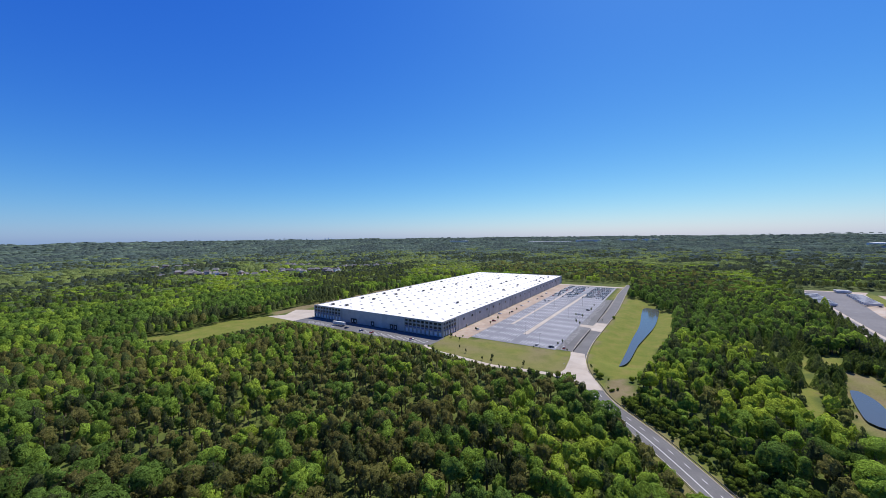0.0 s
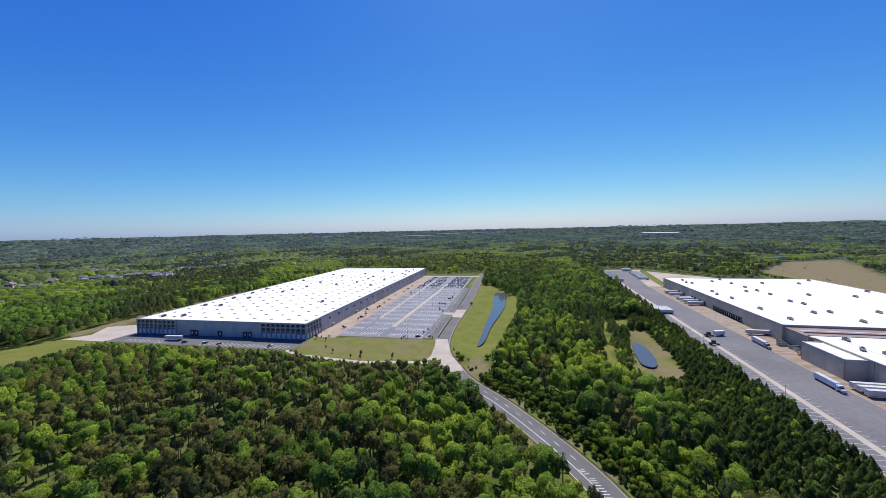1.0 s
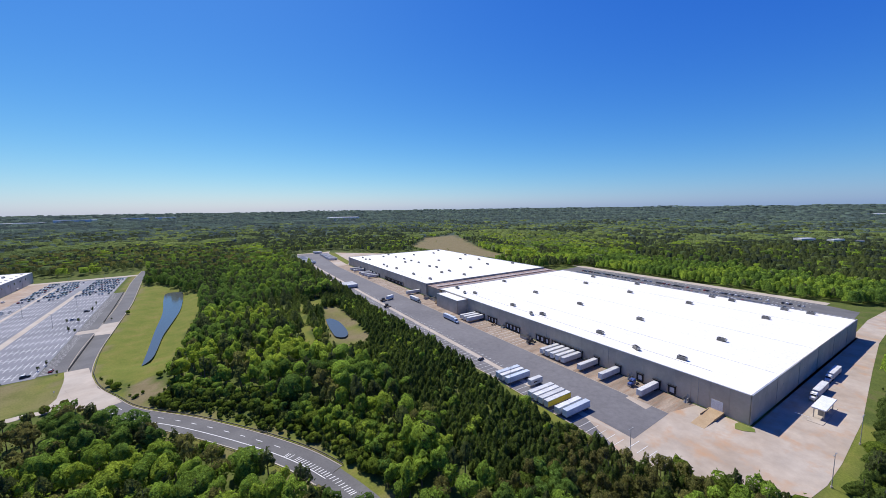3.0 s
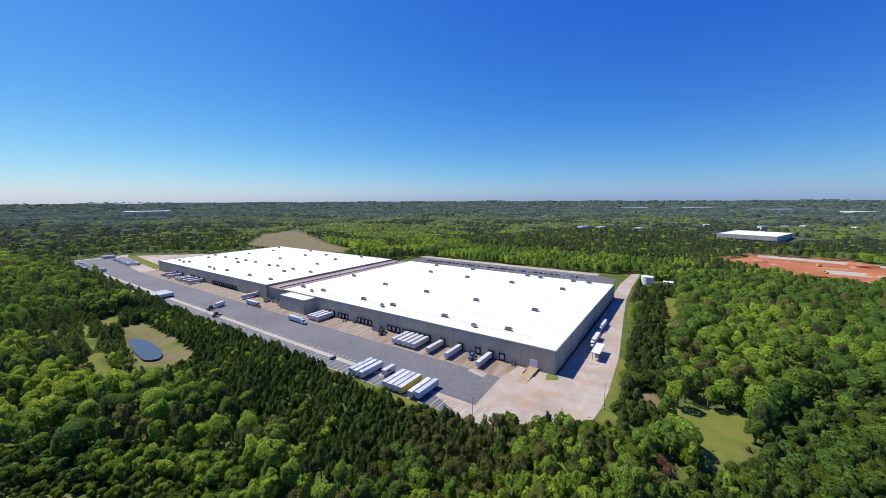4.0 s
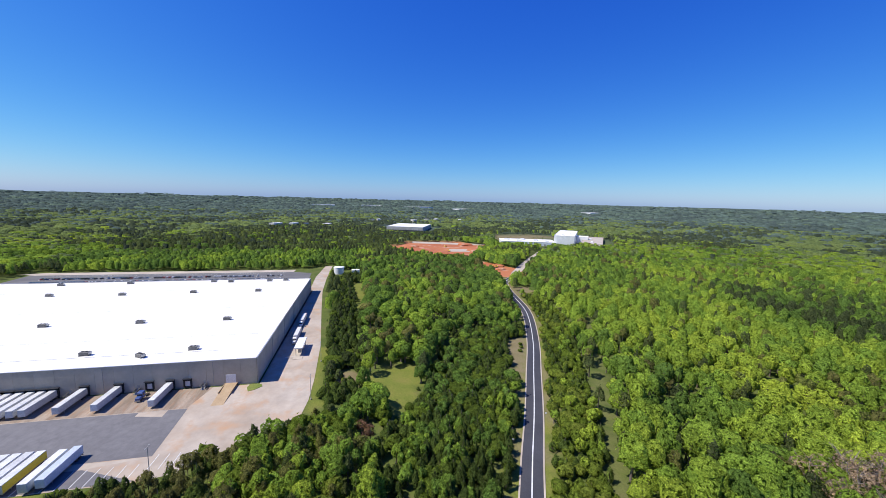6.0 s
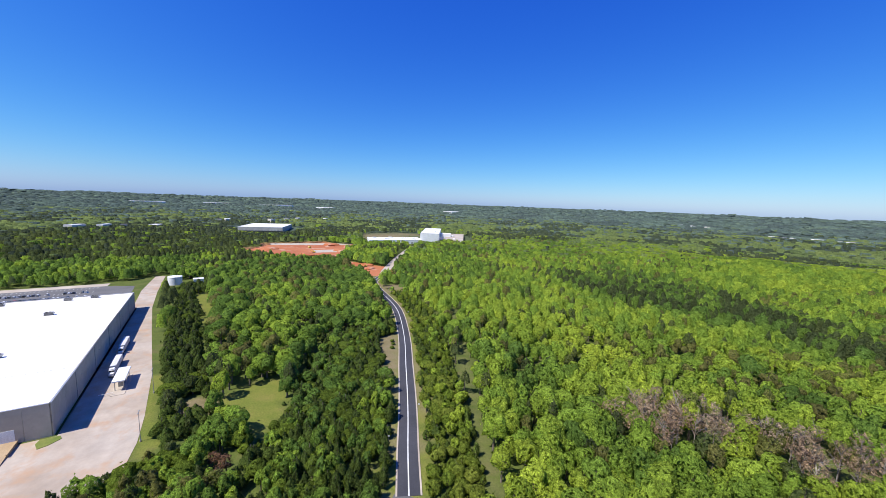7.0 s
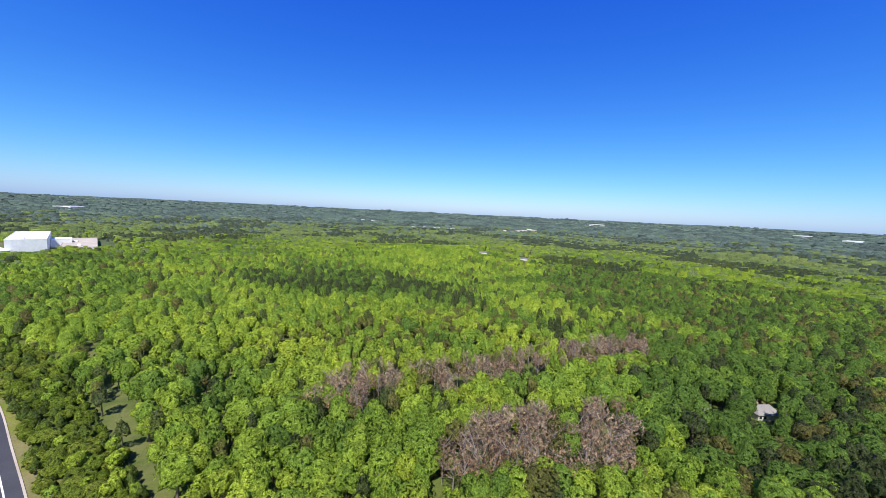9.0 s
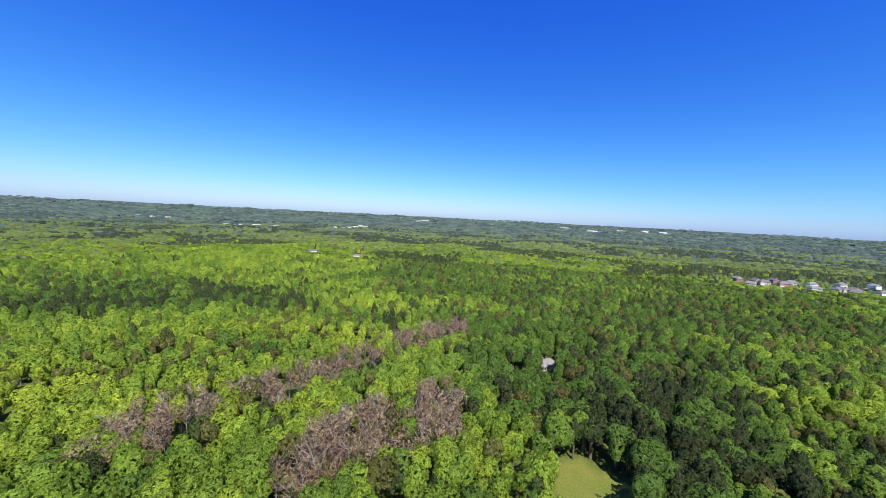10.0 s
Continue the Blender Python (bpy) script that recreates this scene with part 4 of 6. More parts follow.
def trailer(m, material, label, length=16.1, side=None):
    """A box trailer; its rear stands at the origin and it points to -x."""
    t = thing("trailer", label, "semi trailer", "trailers in the yard", m)
    L = length
    body = part("box_body", boxes((-L, 0, -1.3, 1.3, 1.15, 4.1), bevel=0.05), material, t)
    part("roof_sheet", boxes((-L + 0.06, -0.06, -1.24, 1.24, 4.1, 4.14)), material, body)
    part("base_rail", boxes((-L, 0, -1.34, -1.3, 1.15, 1.35), (-L, 0, 1.3, 1.34, 1.15, 1.35)), GREY_PAINT, body)
    if side:
        part("side_panel", boxes((-L + 0.1, -0.1, -1.315, -1.302, 1.3, 4.0)), side, body, "yellow side panel")
    part("rear_door", boxes((0, 0.05, -1.22, -0.02, 1.25, 4.0), (0, 0.05, 0.02, 1.22, 1.25, 4.0)), material, body)
    part("chassis_rail", boxes((-L + 0.6, -0.3, -0.55, -0.4, 0.85, 1.15), (-L + 0.6, -0.3, 0.4, 0.55, 0.85, 1.15)), DARK, t)
    part("landing_gear", boxes((-L + 3.2, -L + 3.4, -0.9, -0.75, 0.0, 1.15), (-L + 3.2, -L + 3.4, 0.75, 0.9, 0.0, 1.15), (-L + 3.1, -L + 3.5, -0.95, 0.95, 0.5, 0.6)), STEEL, t)
    part("rear_bumper", boxes((-0.1, 0.05, -1.2, 1.2, 0.5, 0.7), (-0.1, 0.0, -0.7, -0.6, 0.6, 1.15), (-0.1, 0.0, 0.6, 0.7, 0.6, 1.15)), STEEL, t)
    axles = (1.6, 2.9) if L > 10 else (1.6,)
    for a in axles:
        for s in (-0.95, 0.95):
            part("wheel", TRUCK_WHEEL, None, t, m=pose(-a, s, 0.5))
    return t


def tractor(m, material, label):
    """A day-cab tractor that points to -x, its fifth wheel over the origin."""
    t = thing("truck_tractor", label, "truck", "trucks in the yard", m)
    part("frame_rail", boxes((-6.2, 1.0, -0.5, -0.35, 0.75, 1.0), (-6.2, 1.0, 0.35, 0.5, 0.75, 1.0)), DARK, t)
    cab = part("cab", boxes((-4.3, -1.9, -1.2, 1.2, 1.1, 3.2), (-4.0, -1.9, -1.1, 1.1, 3.2, 3.7), bevel=0.12), material, t)
    part("hood", boxes((-6.2, -4.3, -1.0, 1.0, 0.9, 2.1), bevel=0.15), material, t)
    part("windscreen", boxes((-4.36, -4.28, -1.05, 1.05, 2.2, 3.05)), GLASS, cab)
    part("side_window", boxes((-4.0, -3.0, -1.23, -1.2, 2.2, 3.0), (-4.0, -3.0, 1.2, 1.23, 2.2, 3.0)), GLASS, cab)
    part("bumper", boxes((-6.4, -6.15, -1.15, 1.15, 0.5, 0.95)), STEEL, t)
    tank = bmesh.new()
    bmesh.ops.create_cone(tank, cap_ends=True, segments=12, radius1=0.35, radius2=0.35, depth=1.4, matrix=Matrix.Translation((-2.6, 1.0, 0.75)) @ Matrix.Rotation(radians(90), 4, "Y"))
    part("fuel_tank", tank, STEEL, t)
    for x in (-5.3, -0.6, 0.6):
        for s in (-0.95, 0.95):
            part("wheel", TRUCK_WHEEL, None, t, m=pose(x, s, 0.5))
    return t


def car(m, suv=False):
    c = thing("car", "parked passenger car on marked asphalt", "car", "parked cars", m)
    h = 1.05 if suv else 0.9
    part("body", boxes((-2.25, 2.25, -0.9, 0.9, 0.28, h), bevel=0.16), CAR_PAINT, c)
    bm = bmesh.new()
    x0, x1, top = (-2.05, 0.9, 1.75) if suv else (-1.55, 0.95, 1.42)
    vs = [bm.verts.new(v) for v in ((x0, -0.84, h), (x0, 0.84, h), (x1, 0.84, h), (x1, -0.84, h), (x0 + 0.5, -0.66, top), (x0 + 0.5, 0.66, top), (x1 - 0.75, 0.66, top), (x1 - 0.75, -0.66, top))]
    for f in ((4, 7, 6, 5), (0, 3, 7, 4), (1, 5, 6, 2), (0, 4, 5, 1), (3, 2, 6, 7)):
        bm.faces.new([vs[i] for i in f])
    bmesh.ops.recalc_face_normals(bm, faces=bm.faces)
    part("glasshouse", bm, GLASS, c)
    part("roof_panel", boxes((x0 + 0.5, x1 - 0.75, -0.66, 0.66, top, top + 0.04)), CAR_PAINT, c)
    for x in (-1.4, 1.4):
        for s in (-0.82, 0.82):
            part("wheel", CAR_WHEEL, None, c, m=pose(x, s, 0.33))
    return c


def at_b(p, q, turn=0.0, z=0.05):
    return B_FRAME @ pose(p, q, z, 0, 0, turn)


DUSTY_WHITE = surface("weathered_trailer_skin", (0.50, 0.50, 0.49), (0.64, 0.64, 0.62), 0.3, 2.0, 0.5, bump=0.02, stain=(0.40, 0.38, 0.35), stain_at=(0.55, 0.8), spread=0.12)
DUSTY_BLUE = surface("weathered_bluish_skin", (0.44, 0.49, 0.55), (0.55, 0.60, 0.66), 0.3, 2.0, 0.5, bump=0.02, spread=0.1)
GREY_BOX = surface("dull_trailer_skin", (0.50, 0.50, 0.49), (0.60, 0.60, 0.58), 0.15, 2.0, 0.55, 0.1, 0.02)
white_t = trailer(at_b(-0.8, 73.2), DUSTY_WHITE, "white box trailer backed onto a loading dock")
for q in (59.6, 38.5, 101.2, 97.1, 93.0, 88.9, 84.8, 186, 181):
    copy_thing(white_t, at_b(-0.8, q))
dark_t = trailer(at_b(-0.8, 190.5), GREY_BOX, "dull grey box trailer backed onto a loading dock")
for q in (486, 470, 445, 437, 424, 412):
    copy_thing(dark_t if q in (470, 437) else white_t, at_b(0.2, q))
# the parked row across the lane
blue_t = trailer(at_b(-45.6, 91.6, z=0.09), DUSTY_BLUE, "bluish white box trailer parked in a marked bay")
copy_thing(blue_t, at_b(-45.6, 84.2, z=0.09)), copy_thing(blue_t, at_b(-45.2, 46.6, z=0.09))
parked = trailer(at_b(-46.0, 88.2, z=0.09), DUSTY_WHITE, "white box trailer parked in a marked bay")
for p, q in ((-46.2, 66.8), (-46.2, 63.4), (-46.0, 60.1), (-46.4, 50.2), (-46, 383), (-46, 379.5), (-46, 376), (-46, 372.5), (-46, 369), (-46, 365.5)):
    copy_thing(parked, at_b(p, q, z=0.09))
trailer(at_b(-46.0, 56.7, z=0.09), DUSTY_WHITE, "white box trailer with a yellow side", side=YELLOW)
pup = trailer(at_b(-45.0, 75.6, z=0.09), GREY_BOX, "short grey pup trailer with lettered side", length=8.5)
part("side_mark", boxes((-6.6, -4.0, -1.335, -1.325, 2.2, 3.0)), BLACK_PAINT, pup, "dark lettering bars")
part("side_mark", boxes((-3.9, -2.2, -1.335, -1.325, 2.2, 3.0)), STEEL, pup)
for q in (596, 605, 614, 628, 640, 655, 668, 684):
    copy_thing(parked, at_b(-42.0, q, z=0.09))
for k in range(9):
    copy_thing(parked if k % 3 else dark_t, at_b(2.0 + 0.6 * k, 618 + 10.5 * k))
for q in (738, 744, 750):
    copy_thing(dark_t, at_b(4, q))
copy_thing(white_t, pose(-292, 266, 0.06, 0, 0, 4))
# on the move or waiting
copy_thing(blue_t, at_b(-25, 203, 90, 0.09)), tractor(at_b(-25.2, 188.5, 90, 0.09), BLUE_WHITE, "pale blue tractor pulling a trailer")
copy_thing(dark_t, at_b(-19.5, 277, 90, 0.09)), tractor(at_b(-19.5, 262.5, 90, 0.09), GREY_PAINT, "grey tractor pulling a trailer")
copy_thing(dark_t, at_b(1, 296)), trailer(at_b(-34, 290, 20, 0.09), WHITE, "short white box body parked in the truck lane", length=8.5)
black_cab = tractor(at_b(-44, 286, 20, 0.09), BLACK_PAINT, "black tractor parked without a trailer")
copy_thing(black_cab, at_b(-50, 262, 10, 0.09)), copy_thing(black_cab, at_b(-4.5, 119.5, 0)), tractor(at_b(-4.2, 47.2, 0), BLUE, "dark blue tractor at a dock")
copy_thing(white_t, at_b(100, -7.2, 0, 0.05)), tractor(at_b(84.6, -7.2, 0, 0.05), WHITE, "white tractor pulling a trailer")
copy_thing(white_t, at_b(69, -8.4, 0, 0.05)), tractor(at_b(53.6, -8.4, 0, 0.05), WHITE, "white tractor waiting at the gatehouse")
sedan, wagon = car(at_b(-53.2, 116.7, 12, 0.1)), car(pose(-164, 363, 0.06, 0, 0, 20), True)


def far_car(m, long=False):
    """A parked car seen from far off: body with its wheels, and cabin glass."""
    c = thing("car", "parked car in a marked bay", "car", "parked cars", m)
    part("body", boxes((-2.2, 2.2, -0.88, 0.88, 0.3, 0.85), (-1.5 if long else -1.2, 1.0, -0.66, 0.66, 1.38, 1.46), bevel=0.05), CAR_PAINT, c)
    part("glasshouse", boxes((-2.0 if long else -1.6, 1.3, -0.76, 0.76, 0.85, 1.38), bevel=0.12), GLASS, c)
    return c


far_sedan, far_wagon = far_car(pose(-150, 560, 0.09, 0, 0, 90)), far_car(pose(-153, 560, 0.09, 0, 0, 90), True)
rng = random.Random(11)
for x, y in ((-173, 400), (-164, 417), (-167, 459), (-169, 492), (-163, 322), (-165, 520), (-166, 545), (-168, 575), (-150, 508), (-146, 512), (-153, 516), (-90, 440), (-86, 470), (-96, 300), (-84, 301), (-74, 303)):
    copy_thing(rng.choice((sedan, wagon)), pose(x, y, 0.09, 0, 0, rng.choice((90, 88, 92, 20))))
spots = []
for j in range(14, 21):
    y = 300 + 18.3 * j
    for seg in ((-156, -144.5), (-139.5, -120), (-111, -80)):
        for k in range(int((seg[1] - seg[0]) / 2.75)):
            for dy in (2.7, 8.1):
                if rng.random() < (0.72 if j > 14 else 0.25):
                    spots.append(pose(seg[0] + 2.75 * k + 1.37, y + dy, 0.09, 0, 0, rng.choice((90, -90))))
for p in (207.5, 224.5, 242.5, 260.5):
    for q in np.arange(41.4, 278, 2.8):
        if rng.random() < 0.85:
            spots.append(at_b(p, float(q), rng.choice((0, 180)), 0.06))
spots.sort(key=lambda m: m.translation.length)
for m in spots[:240]:
    copy_thing(rng.choice((far_sedan, far_wagon)), m)


def car_rows(places):
    """The furthest parked cars, joined: painted body and dark cabin each."""
    bodies, cabins = bmesh.new(), bmesh.new()
    for m in places:
        for bm, rows in ((bodies, ((-2.2, 2.2, -0.88, 0.88, 0.3, 0.85),)), (cabins, ((-1.7, 1.2, -0.74, 0.74, 0.85, 1.4),))):
            for row in rows:
                for v in box(bm, *row):
                    v.co = m @ v.co
    crowd = thing("parked_cars", "far rows of parked cars in marked bays", "cars", kind="stuff")
    part("bodies", bodies, CAR_CROWD, crowd)
    part("cabins", cabins, GLASS, crowd)


car_rows(spots[240:])
for x in np.arange(-335, -190, 7.0):
    if rng.random() < 0.22:
        copy_thing(rng.choice((sedan, wagon)), pose(float(x) + 2.5, 260.5, 0.06, 0, 0, 75))


# ---- containers and crates by the link between the halls ----
def dumpster(m, material, label):
    d = thing("dumpster", label, "dumpster", "bins by the link", m)
    part("bin", boxes((-3.2, 3.2, -1.2, 1.2, 0.15, 2.2), bevel=0.06), material, d)
    part("lid", boxes((-3.25, 0, -1.25, 1.25, 2.2, 2.3), (0.05, 3.25, -1.25, 1.25, 2.2, 2.3)), DARK, d)
    for x in (-2.9, 2.9):
        part("skid", boxes((x - 0.2, x + 0.2, -1.1, 1.1, 0, 0.15)), DARK, d)
    return d


bin_a = dumpster(at_b(-1.5, 262, 15), GREY_PAINT, "grey steel dumpster on the concrete apron")
copy_thing(bin_a, at_b(-3.5, 256, 80)), copy_thing(bin_a, at_b(-5.5, 268, 5)), copy_thing(bin_a, at_b(-5, 128, 90))
dumpster(at_b(-2.5, 275, 90), TAN, "tan steel dumpster on the concrete apron")


def pallet_stack(m):
    s = thing("pallet_stack", "stack of worn wooden pallets on concrete", "pallets", "pallet stacks", m)
    for k in range(8):
        part("pallet", boxes((-0.6, 0.6, -0.5, 0.5, 0.15 * k, 0.15 * k + 0.03), (-0.6, 0.6, -0.5, 0.5, 0.15 * k + 0.11, 0.15 * k + 0.14), (-0.6, -0.5, -0.5, 0.5, 0.15 * k + 0.03, 0.15 * k + 0.11), (0.5, 0.6, -0.5, 0.5, 0.15 * k + 0.03, 0.15 * k + 0.11)), TAN, s)
    return s


stack = pallet_stack(at_b(-4.0, 247, 10))
for p, q in ((-6, 248.5), (-5.2, 251), (-7.8, 246), (-3, 163), (-4.6, 164)):
    copy_thing(stack, at_b(p, q, 20))

# ---- gatehouse, tank, poles, rails ----
def gatehouse():
    g = thing("gatehouse", "flat white canopy over a small gate booth", "gatehouse", m=B_FRAME)
    part("canopy_roof", boxes((29, 46, -16.6, -11.8, 4.7, 5.3), bevel=0.08), WHITE, g, "flat white canopy roof")
    for x in (30.5, 44.5):
        for y in (-15.8, -12.6):
            part("post", boxes((x - 0.15, x + 0.15, y - 0.15, y + 0.15, 0, 4.7)), STEEL, g)
    booth = part("booth", boxes((34, 40, -15.2, -13.2, 0, 2.9), bevel=0.05), GREY_PAINT, g)
    part("window", boxes((34.5, 39.5, -15.26, -15.2, 1.2, 2.4), (34.5, 39.5, -13.2, -13.14, 1.2, 2.4)), GLASS, booth)
    part("barrier_arm", boxes((26.5, 26.7, -12.5, -7.5, 1.0, 1.15)), WHITE, g)
    part("kerb_island", boxes((25, 48, -16.8, -11.6, 0, 0.22)), PALE_CONCRETE, g)


gatehouse()


def tank():
    t = thing("storage_tank", "white cylindrical water tank with shallow domed roof", "water tank", m=pose(457, 10, 0))
    bm = bmesh.new()
    tube(bm, 0, 0, 0, 8.0, 6.2, sides=32)
    part("shell", bm, WHITE, t)
    bm = bmesh.new()
    tube(bm, 0, 0, 8.0, 8.2, 6.35, sides=32), tube(bm, 0, 0, 8.2, 9.3, 6.2, 0.6, sides=32)
    part("roof", bm, WHITE, t)
    part("ladder", boxes((-6.5, -6.3, -0.3, -0.25, 0, 8.6), (-6.5, -6.3, 0.25, 0.3, 0, 8.6), *((-6.45, -6.35, -0.3, 0.3, 0.4 * k, 0.4 * k + 0.04) for k in range(1, 21))), STEEL, t)
    s = thing("pump_house", "small white pump house by the tank", "shed", m=pose(456, -10, 0))
    part("wall", boxes((-3.5, 3.5, -4.5, 4.5, 0, 4.2)), WHITE, s)
    part("roof", boxes((-3.8, 3.8, -4.8, 4.8, 4.2, 4.6), bevel=0.1), WHITE, s)
    part("door", boxes((-3.56, -3.5, -1, 1, 0, 2.5)), GREY_PAINT, s)


tank()


def lamp_pole(m, high=12.0):
    p = thing("lamp_post", "slim dark steel car park lamp post", "lamp post", "lamp posts", m)
    bm = bmesh.new()
    tube(bm, 0, 0, 0, 0.7, 0.32)
    part("footing", bm, PALE_CONCRETE, p)
    bm = bmesh.new()
    tube(bm, 0, 0, 0.7, high, 0.13, 0.08)
    part("pole", bm, GREY_PAINT, p)
    part("arm", boxes((-1.1, 1.1, -0.05, 0.05, high - 0.15, high - 0.05)), GREY_PAINT, p)
    for x in (-1.4, 0.8):
        part("lamp_head", boxes((x, x + 0.6, -0.2, 0.2, high - 0.2, high - 0.02)), GREY_PAINT, p)
    return p


pole = lamp_pole(at_b(-62.6, 80.3, 0, 0))
copy_thing(pole, at_b(-61.8, 16.4, 0, 0)), copy_thing(pole, at_b(-64.5, 160, 0, 0)), copy_thing(pole, at_b(-64.5, 250, 0, 0)), copy_thing(pole, at_b(20, -28, 0, 0)), copy_thing(pole, at_b(-20, -28, 0, 0))
for x, y in ((-116, 328), (-92, 296), (-130, 400), (-98, 420), (-130, 480), (-98, 500), (-130, 560), (-98, 580), (-130, 640), (-98, 650)):
    copy_thing(pole, pose(x, y, 0.05))


def guard_rail(line, side, label):
    g = thing("guard_rail", label, "guard rail")
    edge = offset_line(line, side)
    rail = ribbon(edge, 0.06, -0.06, 0.45, 0.85)
    part("rail", rail, GREY_PAINT if side < 6.2 else BLACK_PAINT, g)
    me = mesh_of("post", boxes((-0.08, 0.08, -0.08, 0.08, 0, 0.9)), BARK)
    for x, y in edge[:: max(1, int(4 / max(np.linalg.norm(edge[1] - edge[0]), 0.1)))]:
        part("post", me, None, g, m=pose(float(x), float(y), 0))


guard_rail(smooth_line(ROAD_NORTH[6:], 3.0), 6.3, "dark guard rail on wooden posts beside the road")
guard_rail(smooth_line(ROAD_NORTH[9:], 3.0), -6.3, "dark guard rail on wooden posts beside the road")
guard_rail(smooth_line(ROAD_NORTH[1:7], 6.0), 6.4, "dark guard rail on wooden posts beside the road")


def fence(points, label, high=1.6):
    f = thing("fence", label, "fence")
    line = smooth_line(points, 4.0)
    part("mesh_panel", ribbon(line, 0.05, -0.05, 0.1, high), BLACK_PAINT, f)
    me = mesh_of("post", boxes((-0.08, 0.08, -0.08, 0.08, 0, high + 0.2)), BLACK_PAINT)
    for x, y in line[::2]:
        part("post", me, None, f, m=pose(float(x), float(y), 0))


fence([(-65.6, 298), (-65.7, 330), (-65.8, 372)], "black fence along the parking strip")
fence([(-66, 412), (-67, 480), (-69, 560)], "black fence along the parking strip")

# signs and white markers on the verges of the new road
def road_sign(m):
    s = thing("road_sign", "small white sign on a steel post", "road sign", "road signs", m)
    part("post", boxes((-0.04, 0.04, -0.04, 0.04, 0, 2.3)), STEEL, s)
    part("plate", boxes((-0.35, 0.35, -0.06, -0.04, 1.6, 2.3)), WHITE, s)
    return s


sign = road_sign(pose(131, -84, 0, 0, 0, 60))
for x, y in ((255, -150), (172, -108), (118, -62), (-64, 262)):
    copy_thing(sign, pose(x, y, 0, 0, 0, 60))

# ---- building site ----
def mound(x, y, r, h, seed):
    rr = random.Random(seed)
    bm = bmesh.new()
    bmesh.ops.create_icosphere(bm, subdivisions=2, radius=1)
    for v in bm.verts:
        k = 1 + 0.18 * rr.uniform(-1, 1)
        v.co = (v.co.x * r * k, v.co.y * r * k, max(v.co.z, -0.05) * h * k)
    solid("dirt_mound", bm, RED_DIRT, "heap of red clay on the building site", "dirt pile", "clay heaps", m=pose(x, y, 0))


for k, (x, y, r, h) in enumerate(((700, -120, 18, 4), (600, -160, 14, 5), (720, -240, 16, 4), (640, -230, 12, 3), (480, -212, 9, 3), (455, -205, 7, 2.5), (560, -170, 12, 3), (690, -270, 14, 4))):
    mound(x, y, r, h, k)
for outline in ([(661, -188), (655, -227), (622, -218), (629, -181)], [(613, -152), (554, -179), (532, -170), (587, -145)], [(790, -140), (733, -290), (708, -279), (757, -134)]):
    solid("pad", slab(outline, -0.2, 0.2), PALE_CONCRETE, "pale concrete building pad on red clay", "concrete pad", kind="structure")
pave("clay_ground", CLAY[0], 0.06, RED_DIRT, "bare red clay of the building site", "building site")
pave("clay_ground", CLAY[1], 0.06, RED_DIRT, "bare red clay beside the gravel road", "building site")


def excavator(m):
    e = thing("excavator", "yellow tracked excavator on red clay", "excavator", "machines on the site", m)
    part("tracks", boxes((-2, 2, -1.5, -0.9, 0, 0.9), (-2, 2, 0.9, 1.5, 0, 0.9), bevel=0.2), DARK, e)
    part("house", boxes((-2.2, 1.3, -1.3, 1.3, 1.0, 2.6), bevel=0.15), YELLOW, e)
    part("cab", boxes((-0.2, 1.3, 0.3, 1.3, 1.6, 3.2), bevel=0.1), GLASS, e)
    arm = bmesh.new()
    for a, b in (((1.2, 2.0), (4.2, 4.6)), ((4.2, 4.6), (6.4, 1.4))):
        vs = [arm.verts.new((x + dx, y, z)) for x, z in (a, b) for y in (-0.9, -0.4) for dx in (-0.25, 0.25)]
        for f in ((0, 1, 3, 2), (4, 6, 7, 5), (0, 4, 5, 1), (2, 3, 7, 6), (0, 2, 6, 4), (1, 5, 7, 3)):
            arm.faces.new([vs[i] for i in f])
    part("arm", arm, YELLOW, e)
    return e


dig = excavator(pose(630, -180, 0.06, 0, 0, 40))
for x, y, a in ((690, -190, 140), (580, -190, 200), (470, -205, 80)):
    copy_thing(dig, pose(x, y, 0.06, 0, 0, a))

# ---- plants and warehouses further off ----
def big_block(name, x, y, length, depth, high, turn, label, material=WHITE, roof=ROOF, bays=8):
    X, Y, z, k = far_place(x, y)
    b = thing(name, label, "industrial building", m=Matrix.Translation((X, Y, z - 1)) @ Matrix.Rotation(radians(turn), 4, "Z") @ Matrix.Scale(k, 4))
    L, D = length / 2, depth / 2
    part("wall", boxes((-L, L, -D, D, -4, high)), material, b)
    part("roof", boxes((-L + 0.5, L - 0.5, -D + 0.5, D - 0.5, high, high + 0.3)), roof, b)
    part("parapet", boxes((-L - 0.1, L + 0.1, -D - 0.1, -D + 0.4, high, high + 0.9), (-L - 0.1, L + 0.1, D - 0.4, D + 0.1, high, high + 0.9), (-L - 0.1, -L + 0.4, -D, D, high, high + 0.9), (L - 0.4, L + 0.1, -D, D, high, high + 0.9)), roof, b)
    me = mesh_of("loading_door", boxes((-2, 2, -0.15, 0.05, 1, 5)), GREY_PAINT)
    for i in range(bays):
        part("loading_door", me, None, b, m=pose(-L + (i + 0.5) * length / bays, -D, 0))
    return b


